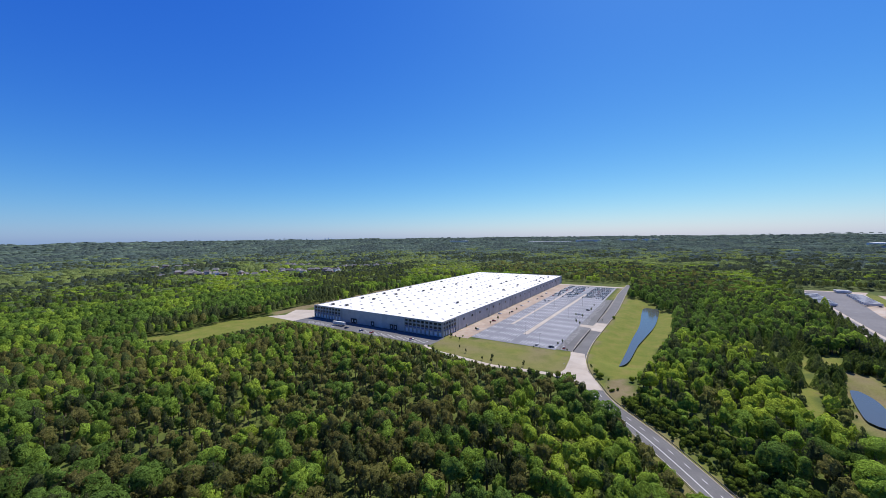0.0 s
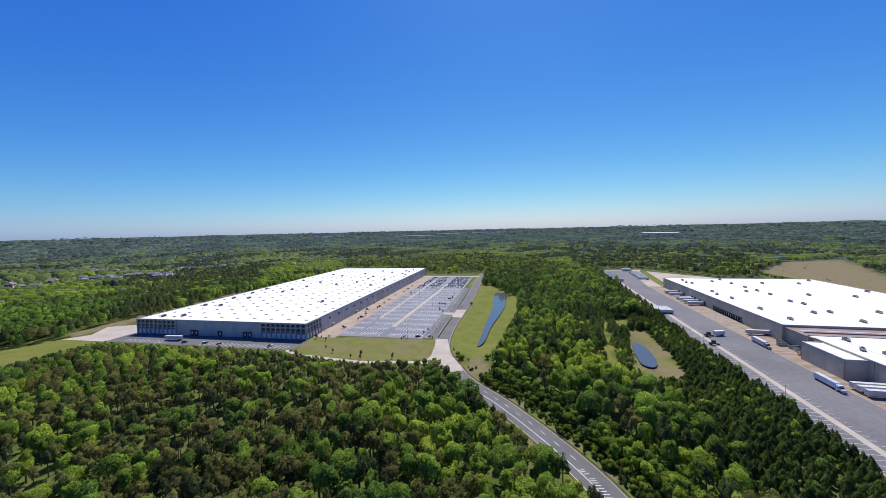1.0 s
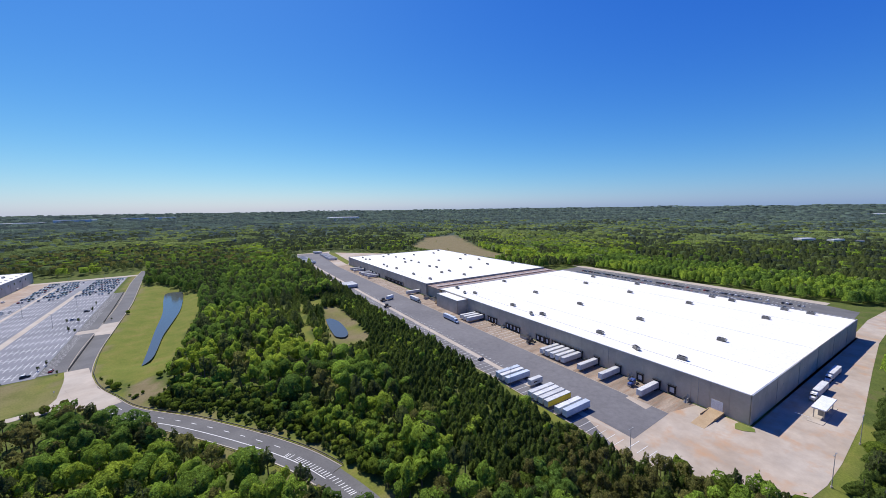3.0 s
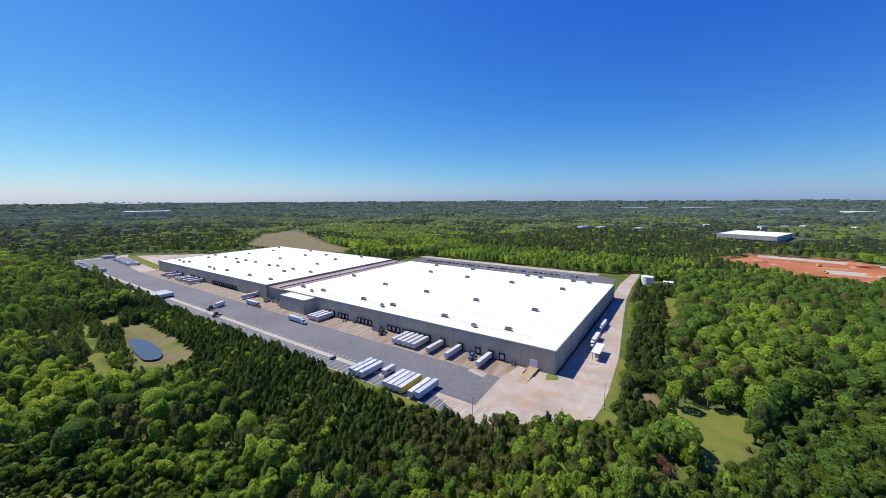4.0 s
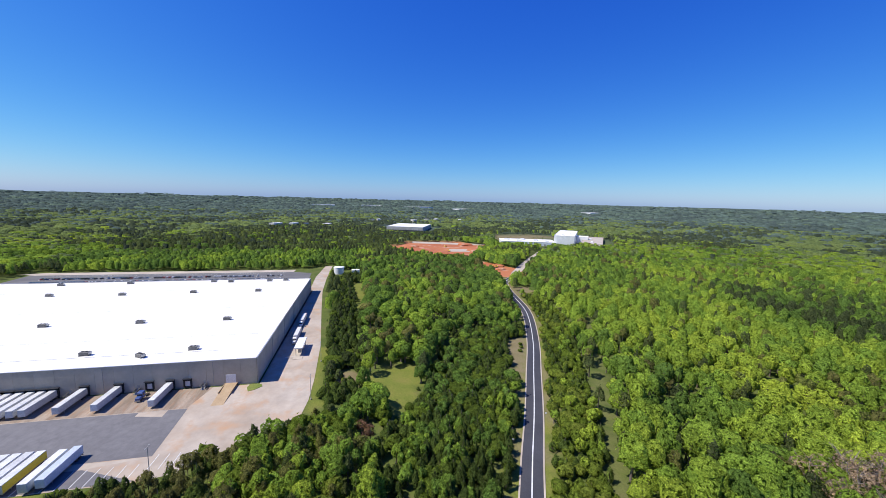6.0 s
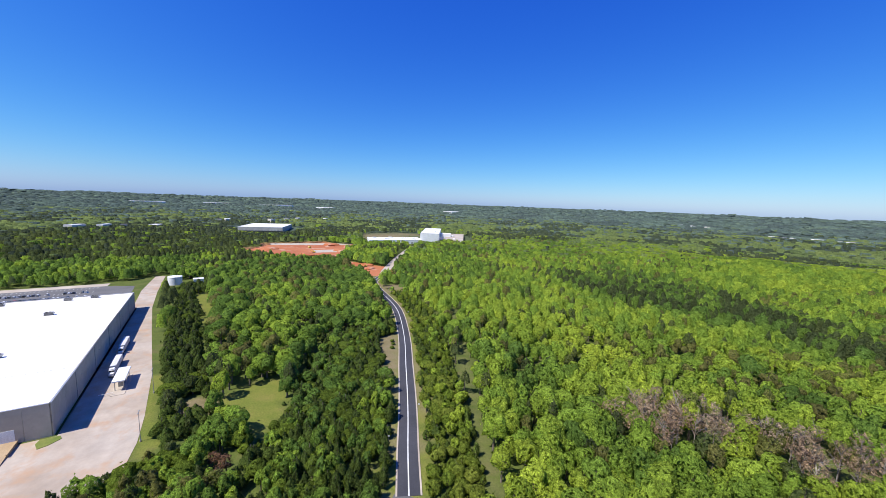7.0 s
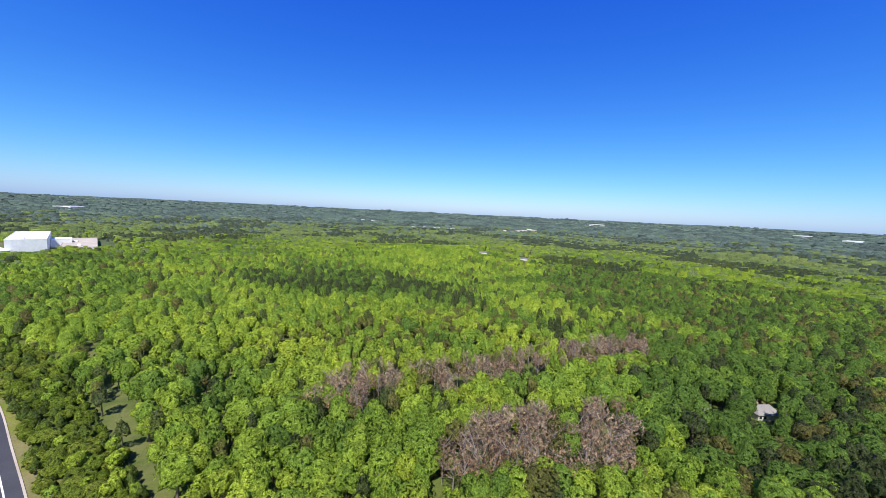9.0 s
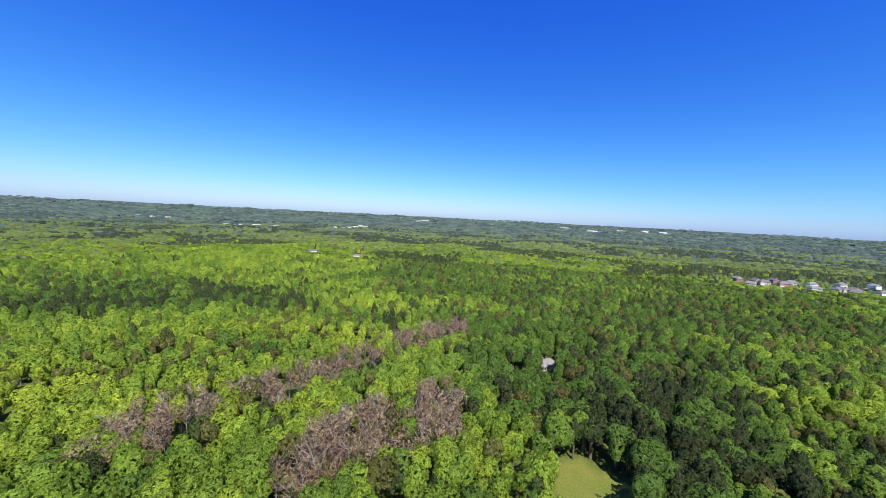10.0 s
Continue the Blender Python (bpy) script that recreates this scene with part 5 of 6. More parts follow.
hall = big_block("factory", 743, -498, 160, 42, 24, -37, "tall white factory hall beyond the clay")
wing = big_block("factory", 728, -388, 118, 58, 9, -109, "low white factory wing with rooftop plant", bays=12)
annex = big_block("factory", 725, -557, 175, 44, 9, -39, "low white factory annex with a cream roof", roof=PALE_CONCRETE)
big_block("factory", 752, -548, 34, 26, 15, -37, "white process building of the factory", bays=3)
for owner, spots in ((hall, ((-60, 5, 24), (-20, -8, 24), (30, 6, 24))), (wing, ((-45, 8, 9), (-20, -10, 9), (-8, 14, 9), (18, 0, 9), (40, -12, 9))), (annex, ((-60, 0, 9), (10, 6, 9)))):
    for u, v, z in spots:
        part("roof_plant", boxes((u - 4, u + 4, v - 2.5, v + 2.5, z + 0.3, z + 3.2), (u + 5, u + 7, v - 1, v + 1, z + 0.3, z + 2.2), bevel=0.1), WHITE, owner, "white rooftop plant")
far_hall = big_block("warehouse", 1152, -196, 112, 140, 12, -113, "pale distant warehouse in the woods", WALL_A, bays=14)
# the shade of the dock openings is painted as a black strip
part("base_band", boxes((-56.2, 56.2, -70.2, -69.9, 0, 2.5)), BLACK_PAINT, far_hall, "black strip standing in for shaded dock openings")
big_block("warehouse", 1060, 2960, 240, 160, 26, -28, "long white distant warehouse")
for x, y, l, turn in ((-1270, 4500, 520, 0), (-900, 4950, 300, 0), (-2900, 5100, 300, 20), (-500, 5400, 240, 5), (-230, 5600, 200, 0), (3600, -700, 300, -60), (3300, -1050, 140, -60), (2600, -1960, 160, -70), (-1310, -4800, 230, 20), (-3900, -3900, 420, 45), (-4300, -3600, 300, 45), (-3300, -4300, 260, 40), (-4700, -4250, 600, 45), (-2900, -3300, 200, 40), (3900, 250, 260, 90), (3700, -250, 220, 90)):
    big_block("warehouse", x, y, l, 90, 8 + 9 / far_place(x, y)[3], turn, "long pale warehouse on the horizon", bays=6)


def town(x0, y0, x1, y1, count, seed):
    """Small pale roofs of a far settlement, strewn along a line."""
    rr = random.Random(seed)
    for k in range(count):
        f = (k + rr.uniform(0.1, 0.9)) / count
        big_block("building", x0 + (x1 - x0) * f + rr.uniform(-30, 30), y0 + (y1 - y0) * f + rr.uniform(-30, 30), rr.uniform(12, 34), rr.uniform(10, 18), rr.uniform(12, 16), rr.uniform(-30, 30), "small pale building of a far town", rr.choice((WHITE, SIDING)), rr.choice((ROOF, ROOF, SHINGLE)), 3)


town(365, -1800, 170, -1720, 9, 1)
town(-85, -1863, -269, -2075, 8, 2)
town(966, -2450, 780, -2440, 4, 3)
town(1500, -480, 1380, -60, 6, 4)
town(1000, 180, 1080, 60, 4, 5)


def tower(x, y, w, h):
    X, Y, z, k = far_place(x, y)
    t = thing("tower_block", "distant city tower coloured pale blue for haze", "skyscraper", "city towers", m=pose(X, Y, z - 10))
    # haze over the far towers is put into their paint as pale blue
    part("shaft", boxes((-w, w, -w, w, 0, h), bevel=w * 0.1), BLUE_WHITE, t)
    part("crown", boxes((-w * 0.6, w * 0.6, -w * 0.6, w * 0.6, h, h * 1.18)), BLUE_WHITE, t)


for k in range(13):
    a = radians(137.2 + 0.62 * k + 0.2 * math.sin(7 * k))
    tower(22000 * math.cos(a), 22000 * math.sin(a), 4 + 1.5 * math.sin(3 * k), 20 + 7 * math.sin(5 * k) + (8 if k in (4, 5) else 0))

# ---- houses ----
def house(m, label, wall_material, wide=15.0, deep=10.0, storeys=2):
    h = thing("house", label, "house", "houses among the trees", m)
    H, W, D = 3.0 * storeys, wide / 2, deep / 2
    part("wall", boxes((-W, W, -D, D, -0.5, H)), wall_material, h)
    bm = bmesh.new()
    e = 0.6
    a, b, c, d = [bm.verts.new(v) for v in ((-W - e, -D - e, H), (W + e, -D - e, H), (W + e, D + e, H), (-W - e, D + e, H))]
    r0, r1 = bm.verts.new((-W + D * 0.6, 0, H + D * 0.75)), bm.verts.new((W - D * 0.6, 0, H + D * 0.75))
    for f in ((a, b, r1, r0), (c, d, r0, r1), (b, c, r1), (d, a, r0), (d, c, b, a)):
        bm.faces.new(f)
    roof = part("roof", bm, SHINGLE, h)
    part("chimney", boxes((W - 3, W - 2, -0.5, 0.5, H, H + D * 0.75 + 1.2)), BRICK, roof)
    part("garage_door", boxes((-W + 0.8, -W + 5.4, -D - 0.08, -D, 0, 2.3)), WHITE, h)
    part("front_door", boxes((-0.5, 0.5, -D - 0.08, -D, 0, 2.1)), BLUE, h)
    for x in (1.8, 4.2):
        part("window", boxes(*((x, x + 1.3, -D - 0.05, D + 0.05, z, z + 1.4) for z in (0.9, 3.9)[:storeys])), GLASS, h)
    part("drive", boxes((-W + 0.8, -W + 5.4, -D - 9, -D - 0.1, -0.5, 0.05)), PALE_CONCRETE, h)
    return h


kinds = [house(pose(-880, 470, 0, 0, 0, 20), "pale sided suburban house with grey shingle roof", SIDING), house(pose(-900, 500, 0, 0, 0, 70), "brick suburban house with grey shingle roof", BRICK, 17, 11), house(pose(-920, 455, 0, 0, 0, -30), "white suburban house with grey shingle roof", WHITE, 14, 10)]
rng = random.Random(4)


def estate(cx, cy, turn, rows, cols, gap_x, gap_y, skip=0.28):
    c, s = math.cos(radians(turn)), math.sin(radians(turn))
    for i in range(rows):
        for j in range(cols):
            if rng.random() < skip:
                continue
            u, v = (j - cols / 2) * gap_x + rng.uniform(-9, 9), (i - rows / 2) * gap_y + rng.uniform(-12, 12)
            x, y, z, k = far_place(cx + c * u - s * v, cy + s * u + c * v)
            HOUSES.append((x, y))
            copy_thing(rng.choice(kinds), pose(x, y, z + 0.6, 0, 0, turn + rng.choice((0, 180, 8, 172, 90, 40, -35))))


HOUSES = []
estate(-830, 640, 25, 3, 7, 27, 34)
estate(-960, 480, 40, 3, 8, 28, 36)
estate(-1180, 790, 20, 3, 8, 30, 40)
estate(-800, 850, 15, 2, 6, 28, 36)
estate(-1300, 560, 35, 2, 6, 32, 44)
estate(-755, -390, -30, 3, 5, 25, 30)
estate(-850, -330, -20, 3, 5, 26, 30)
single = house(pose(-140, -191, 0, 0, 0, 12), "single-storey house with grey roof among tall trees", SIDING, 12, 8.5, 1)
copy_thing(single, pose(-110, -180, 0, 0, 0, 100)), copy_thing(single, pose(-330, -310, 0, 0, 0, 40))
big_block("school", 8, -785, 34, 15, 3.6, 8, "low pale school building among trees", SIDING, SHINGLE)
big_block("school", -75, -775, 28, 16, 3.6, -6, "low pale building with a dark roof among trees", SIDING, SHINGLE)

# ---- woods ----
RS = np.random.RandomState(21)


def unit(v):
    return v / (np.linalg.norm(v, axis=-1, keepdims=True) + 1e-9)


def clumps(centres, normals, size, rs, jitter=0.8, droop=0.20, soft=0.28):
    """Folded leaf clumps, four corners each, facing outwards with some disorder; they shade as the crown's round."""
    n = len(centres)
    nn = unit(normals + jitter * rs.normal(size=(n, 3)))
    a = unit(np.cross(nn, rs.normal(size=(n, 3))))
    b = np.cross(nn, a)
    s = size * rs.uniform(0.65, 1.3, (n, 1))
    w = s * rs.uniform(0.5, 0.9, (n, 1))
    fold = nn * s * droop
    v = np.stack([centres + a * s, centres + b * w - fold, centres - a * s, centres - b * w - fold], 1).reshape(-1, 3)
    shade = np.repeat(unit(unit(normals) + soft * rs.normal(size=(n, 3))), 4, 0)
    return v, np.arange(4 * n).reshape(n, 4), shade


@functools.lru_cache(None)
def cube_sphere(cuts, low):
    """Directions and quads of a round cube, without the faces below low."""
    faces, verts, key = [], [], {}
    for ax in range(3):
        for sgn in (-1, 1):
            for i in range(cuts):
                for j in range(cuts):
                    f = []
                    for di, dj in ((0, 0), (1, 0), (1, 1), (0, 1)):
                        c = [0.0, 0.0, 0.0]
                        c[ax], c[(ax + 1) % 3], c[(ax + 2) % 3] = sgn, 2 * (i + di) / cuts - 1, 2 * (j + dj) / cuts - 1
                        t = tuple(round(q, 4) for q in c)
                        if t not in key:
                            key[t] = len(verts)
                            verts.append(c)
                        f.append(key[t])
                    faces.append(f if sgn > 0 else f[::-1])
    d = unit(np.array(verts))
    return d, np.array([f for f in faces if max(d[k][2] for k in f) > low])


def shell(rs, centre, radii, cuts, lobes, depth=0.34, grain=0.04, taper=0.0, low=-0.62):
    """A lumpy crown: rounded boughs that stand out of an egg, narrowed towards the top by taper."""
    d, q = cube_sphere(cuts, low if lobes else 0.05)
    if not lobes:
        # a far crown is a dome with its skirt drawn down
        d = np.where(d[:, 2:] < 0.05, d * (1, 1, 0) - (0, 0, 0.75), d)
    if lobes:
        heads = sphere_points(lobes, rs, -0.55)
        wide = rs.uniform(0.38, 0.66, lobes)
        near = np.arccos(np.clip(d @ heads.T, -1, 1)) / wide
        swollen = np.sqrt(np.clip(1 - near ** 2, 0, 1)) * rs.uniform(0.7, 1.15, lobes)
        rr = 1 - depth + depth * swollen.max(1)
    else:
        rr = np.full(len(d), 1 - 0.3 * depth)
    rr = rr + (grain if lobes else 0.17 if cuts > 1 else 0.10) * rs.normal(size=len(d))
    v = d * rr[:, None] * np.array(radii)
    if taper:
        v[:, :2] *= np.clip(1 - taper * (v[:, 2:] / radii[2]), 0.12, 1.7)
    v = v + np.array(centre)
    face = np.cross(v[q[:, 2]] - v[q[:, 0]], v[q[:, 3]] - v[q[:, 1]])
    n = np.zeros_like(v)
    for k in range(4):
        np.add.at(n, q[:, k], face)
    return v, q, unit(unit(n) + (0, 0, 0.3))


def sprays(skin, count, size, rs, out=0.02, lift=0.0):
    """Leaf clumps strewn over a crown's skin, standing a little off it."""
    v, q, n = skin
    f = q[rs.randint(0, len(q), count)]
    w = rs.dirichlet((1, 1, 1, 1), count)[:, :, None]
    p, nn = (v[f] * w).sum(1), unit((n[f] * w).sum(1))
    p = p + nn * rs.uniform(-0.3, 1.0, (count, 1)) * out + (0, 0, lift)
    return clumps(p, nn, size, rs, 0.75, 0.25, 0.22)


def stick(p0, p1, r0, r1):
    """A tapered four-sided limb."""
    p0, p1 = np.array(p0, float), np.array(p1, float)
    d = unit(p1 - p0)
    a = unit(np.cross(d, (0.3, 0.9, 0.2)))
    b = np.cross(d, a)
    ring = np.array([x * a + y * b for x, y in ((1, 1), (-1, 1), (-1, -1), (1, -1))])
    return np.concatenate([p0 + r0 * ring, p1 + r1 * ring]), np.array([[0, 1, 5, 4], [1, 2, 6, 5], [2, 3, 7, 6], [3, 0, 4, 7]]), unit(np.concatenate([ring, ring]))


def joined(pieces):
    vs, qs, ns, n = [], [], [], 0
    for v, q, f in pieces:
        vs.append(v), qs.append(q + n), ns.append(f)
        n += len(v)
    return np.concatenate(vs), np.concatenate(qs), np.concatenate(ns)


def sphere_points(n, rs, low=-0.35):
    z = rs.uniform(low, 1, n)
    t = rs.uniform(0, 2 * np.pi, n)
    r = np.sqrt(1 - z * z)
    return np.stack([r * np.cos(t), r * np.sin(t), z], 1)


def broad_tree(rs, leaves, size, lobes=7, cuts=2):
    """A unit tree 1 high: one broad crown of rounded boughs over a forked trunk."""
    wood = [stick((0, 0, 0), (0.01, 0, 0.6), 0.022, 0.012)]
    for k in range(min(lobes, 5)):
        t = 2.4 * k + rs.uniform(-0.4, 0.4)
        wood.append(stick((0, 0, 0.26 + 0.2 * rs.rand()), (0.16 * np.cos(t), 0.16 * np.sin(t), rs.uniform(0.5, 0.75)), 0.010, 0.003))
    lean = rs.normal(size=2) * 0.02
    skin = shell(rs, (lean[0], lean[1], 0.55), (0.29 * rs.uniform(0.88, 1.12), 0.29 * rs.uniform(0.88, 1.12), 0.44), cuts, lobes, 0.46, 0.05, 0.12, -0.78)
    crown = [skin]
    if leaves:
        crown.append(sprays(skin, leaves, size, rs, 0.085))
    return joined(wood), joined(crown)


def olive_tree(rs, leaves, size, lobes=7, cuts=2):
    """A unit pine of middle age: bare stem below a ragged, rounded head."""
    wood = [stick((0, 0, 0), (0, 0, 0.8), 0.016, 0.006)]
    skin = shell(rs, (0, 0, 0.66), (0.22, 0.22, 0.33), cuts, lobes, 0.5, 0.06, 0.22)
    crown = [skin]
    if leaves:
        crown.append(sprays(skin, leaves, size, rs, 0.09))
    return joined(wood), joined(crown)


def pine_tree(rs, leaves, size, young=False, cuts=2, lobes=9):
    """A unit pine: straight trunk, pointed crown of needle boughs, clad to the ground if young."""
    wood = [stick((0, 0, 0), (0, 0, 0.92), 0.016, 0.004)]
    if young:
        skin = shell(rs, (0, 0, 0.44), (0.22, 0.22, 0.48), cuts, lobes, 0.34, 0.05, 0.72, -0.8)
    else:
        skin = shell(rs, (0, 0, 0.63), (0.18, 0.18, 0.36), cuts, lobes, 0.46, 0.06, 0.42)
        for a in rs.uniform(0, 2 * np.pi, 4):
            wood.append(stick((0, 0, 0.4), (0.14 * np.cos(a), 0.14 * np.sin(a), 0.5 + 0.2 * rs.rand()), 0.006, 0.002))
    crown = [skin]
    if leaves:
        crown.append(sprays(skin, leaves, size, rs, 0.05, 0.01))
    return joined(wood), joined(crown)


def bare_tree(rs, twigs):
    wood, fine = [stick((0, 0, 0), (0.01, 0.01, 0.78), 0.009, 0.003)], []
    for k in range(11):
        z = rs.uniform(0.35, 0.72)
        t, up = rs.uniform(0, 2 * np.pi), rs.uniform(0.12, 0.26)
        tip = np.array((0.17 * np.cos(t) * rs.uniform(0.6, 1.1), 0.17 * np.sin(t) * rs.uniform(0.6, 1.1), z + up))
        wood.append(stick((0, 0, z), tip, 0.0035, 0.0012))
        for _ in range(twigs):
            p = np.array((0, 0, z)) + (tip - (0, 0, z)) * rs.uniform(0.35, 1.0)
            d = unit(rs.normal(size=3) + (0, 0, 0.9)) * rs.uniform(0.05, 0.12)
            w = unit(np.cross(d, rs.normal(size=3))) * 0.0026
            fine.append((np.array([p - w, p + w, p + d + w * 0.3, p + d - w * 0.3]), np.array([[0, 1, 2, 3]]), np.tile(unit(p * (1, 1, 0) + (0, 0, 0.15)), (4, 1))))
    haze = shell(rs, (0, 0, 0.66), (0.17, 0.17, 0.30), 4 if twigs > 20 else 2, 9, 0.5, 0.08)
    return joined(wood), joined(fine + [haze])


def shrub(rs, leaves, size):
    wood = [stick((0, 0, 0), (0.05, 0, 0.5), 0.02, 0.01)]
    skin = shell(rs, (0, 0, 0.42), (0.42, 0.42, 0.46), 2, 5, 0.3)
    crown = [skin, sprays(skin, leaves, size, rs, 0.08)]
    return joined(wood), joined(crown)


KINDS = ("broad", "pine", "olive", "young", "bare", "shrub")
SKIN = {"broad": (LEAF_BROAD, BARK), "pine": (LEAF_PINE, BARK), "olive": (LEAF_OLIVE, BARK), "young": (LEAF_YOUNG, BARK), "bare": (TWIG_HAZE, PALE_BARK), "shrub": (LEAF_SHRUB, BARK)}


def maker(kind, level, rs):
    n, s, cuts, lobes = ((190, 0.029, 6, 16), (50, 0.037, 4, 12), (15, 0.047, 3, 9), (0, 0.07, 2, 0), (0, 0.1, 1, 0), (0, 0.2, 1, 0))[level]
    if kind == "broad":
        return broad_tree(rs, n, s, lobes, cuts)
    if kind == "olive":
        return olive_tree(rs, n, s, lobes, cuts)
    if kind in ("pine", "young"):
        return pine_tree(rs, n, s * 0.9, kind == "young", cuts, lobes)
    if kind == "bare":
        return bare_tree(rs, (26, 22, 14, 6, 1, 1)[level])
    return shrub(rs, n // 2 + 2, s * 2.2)


def woods_plan():
    """Where trees stand: x, y, kind, height, spread."""
    rings = ((0, 76, 8.0, 4), (76, 190, 6.2, 1), (190, 300, 6.6, 2), (300, 650, 6.3, 3), (650, 1100, 9.6, 4), (1100, 1900, 18.0, 5), (1900, 3000, 33.0, 5), (3000, 4850, 54.0, 5))
    xs, ys, lev, step = [], [], [], []
    for r0, r1, gap, level in rings:
        g = np.arange(-r1, r1 + gap, gap)
        X, Y = np.meshgrid(g, g)
        X, Y = X.ravel() + RS.uniform(-0.45, 0.45, X.size) * gap, Y.ravel() + RS.uniform(-0.45, 0.45, Y.size) * gap
        r = np.hypot(X, Y)
        keep = (r >= r0) & (r < r1)
        xs.append(X[keep]), ys.append(Y[keep]), lev.append(np.full(keep.sum(), level)), step.append(np.full(keep.sum(), gap))
    x, y, lev, step = map(np.concatenate, (xs, ys, lev, step))
    # close-planted stands: young pines by the yard, the hedge above the road
    for gap, lo, hi, test in ((3.7, (40, 60), (150, 400), lambda a, b: (_cb * (a - 189) + _sb * (b - 44) < -63.5) & (_cb * (a - 189) + _sb * (b - 44) > -116)), (4.2, (140, -60), (500, 60), lambda a, b: (-_sb * (a - 189) + _cb * (b - 44) < -28) & (-_sb * (a - 189) + _cb * (b - 44) > -44) & (_cb * (a - 189) + _sb * (b - 44) > -25)), (3.9, (60, -195), (345, -20), lambda a, b: np.where(far_from(LINE_S, a, b)[1], (far_from(LINE_S, a, b)[0] < 50) & (a < 235), far_from(LINE_S, a, b)[0] < 27)), (4.4, (50, -55), (190, 60), lambda a, b: (-_sb * (a - 189) + _cb * (b - 44) < 26) & (_cb * (a - 189) + _sb * (b - 44) < -36) & (far_from(LINE_BEND, a, b)[0] > 20)), (3.6, (-45, 75), (85, 245), lambda a, b: (far_from(LINE_N, a, b)[0] < 30) & (far_from(LINE_N, a, b)[0] > 13) & far_from(LINE_N, a, b)[1]), (2.8, (-45, 95), (75, 245), lambda a, b: (far_from(LINE_N, a, b)[0] < 15) & far_from(LINE_N, a, b)[1])):
        X, Y = np.meshgrid(np.arange(lo[0], hi[0], gap), np.arange(lo[1], hi[1], gap))
        X, Y = X.ravel() + RS.uniform(-0.45, 0.45, X.size) * gap, Y.ravel() + RS.uniform(-0.45, 0.45, Y.size) * gap
        keep = test(X, Y)
        x, y, lev, step = np.r_[x, X[keep]], np.r_[y, Y[keep]], np.r_[lev, np.where(np.hypot(X, Y)[keep] < 170, 1, 2)], np.r_[step, np.full(keep.sum(), gap)]
    free = np.ones(len(x), bool)
    hard = [[(-410, 252), (-176, 252), (-181, 292), (-60, 296), (-60, 748), (-402, 748), (-402, 330), (-420, 300)],
            [from_b(*p) for p in ((-37, -28), (-54, 2), (-63, 16), (-64, 40), (-64, 105), (-65, 112), (-65.5, 330), (-60, 553), (-56, 770), (40, 790), (120, 655), (195, 650), (212, 560), (214, 330), (299, 312), (299, 30), (330, -16), (240, -14), (120, -22), (44, -30))]]
    for o in hard + LAWNS + CLAY:
        free &= ~inside(o, x + 1.5 * swell(x, y, 19), y + 1.5 * swell(x, y, 17, 2))
    for k, o in enumerate(SCRUB):
        free &= ~(inside(o, x, y) & (RS.rand(len(x)) < (0.35, 0.975)[k] if k < 2 else RS.rand(len(x)) < 0.9))
    for line, wide in ((LINE_N, 8.0), (LINE_BEND, 8.0), (LINE_S, 6.8), (LINE_D, 9.0), (smooth_line(CLEARED_PATH), 2.3)):
        d, _ = far_from(line, x, y)
        free &= d > wide + RS.uniform(-0.5, 1.0, len(x))
    for hx, hy in HOUSES:
        free &= np.hypot(x - hx, y - hy) > 17
    for hx, hy, hr in ((-140, -191, 9.5), (-110, -180, 7), (457, 0, 20), (-330, -310, 10), (136, -8, 6), (8, -785, 26), (-75, -775, 28), (728, -388, 64), (690, -455, 36), (743, -498, 48), (800, -540, 48), (680, -530, 42), (725, -557, 46), (775, -600, 44), (1152, -196, 105)):
        free &= np.hypot(x - hx, y - hy) > hr
    x, y, lev, step = x[free], y[free], lev[free], step[free]
    n = len(x)
    kind = np.zeros(n, int)
    u, r = RS.rand(n), np.hypot(x, y)
    patch = 0.6 * swell(x, y, 420, 5) + 0.5 * swell(x, y, 150, 8)
    # further off: belts of pine in spring-green broadleaf
    kind[u < np.clip(0.36 + 5.0 * patch + 0.12 * ease(600, 2500, r), 0.04, 0.92)] = 1
    high = RS.uniform(11.0, 17.5, n) + 2.0 * swell(x, y, 120, 6)
    spread, tone = RS.uniform(0.86, 1.12, n) + 0.75 * RS.rand(n) ** 2, np.zeros(n)
    bq = -_sb * (x - B_AT[0]) + _cb * (y - B_AT[1])
    bp = _cb * (x - B_AT[0]) + _sb * (y - B_AT[1])
    dn, left_n = far_from(LINE_N, x, y)
    ds, left_s = far_from(LINE_S, x, y)

    def zone(mask, shares, lo, hi):
        """shares: (kind, part of the trees) in a stretch of the woods."""
        acc = 0.0
        for name, share in shares:
            kind[mask & (u >= acc) & (u < acc + share)] = KINDS.index(name)
            acc += share
        high[mask] = RS.uniform(lo, hi, mask.sum()) + 1.2 * swell(x[mask], y[mask], 90, 6)

    west = (y > 20) & (y < 262) & (x < 60) & (x > -430) & ~((x > -30) & (dn < 200) & left_n & (y > 90))
    zone(west, (("olive", 0.50), ("broad", 0.26), ("pine", 0.24)), 10, 15.5)
    tone[west] -= 0.22
    zone(west & (x < -190), (("olive", 0.36), ("broad", 0.44), ("pine", 0.20)), 10, 15.5)
    zone(west & (x > -75) & (y < 200), (("broad", 0.60), ("olive", 0.22), ("pine", 0.18)), 10, 15)
    mid = (y > 60) & (x > -40) & (bp < -60) & (y < 760) & ~west
    zone(mid, (("broad", 0.66), ("pine", 0.24), ("olive", 0.10)), 10.5, 17)
    tone[mid] -= 0.18
    zone((bp < -63.5) & (bp > -118) & (bq > 28) & (bq < 340) & mid, (("young", 0.96), ("broad", 0.04)), 6.5, 8.5)
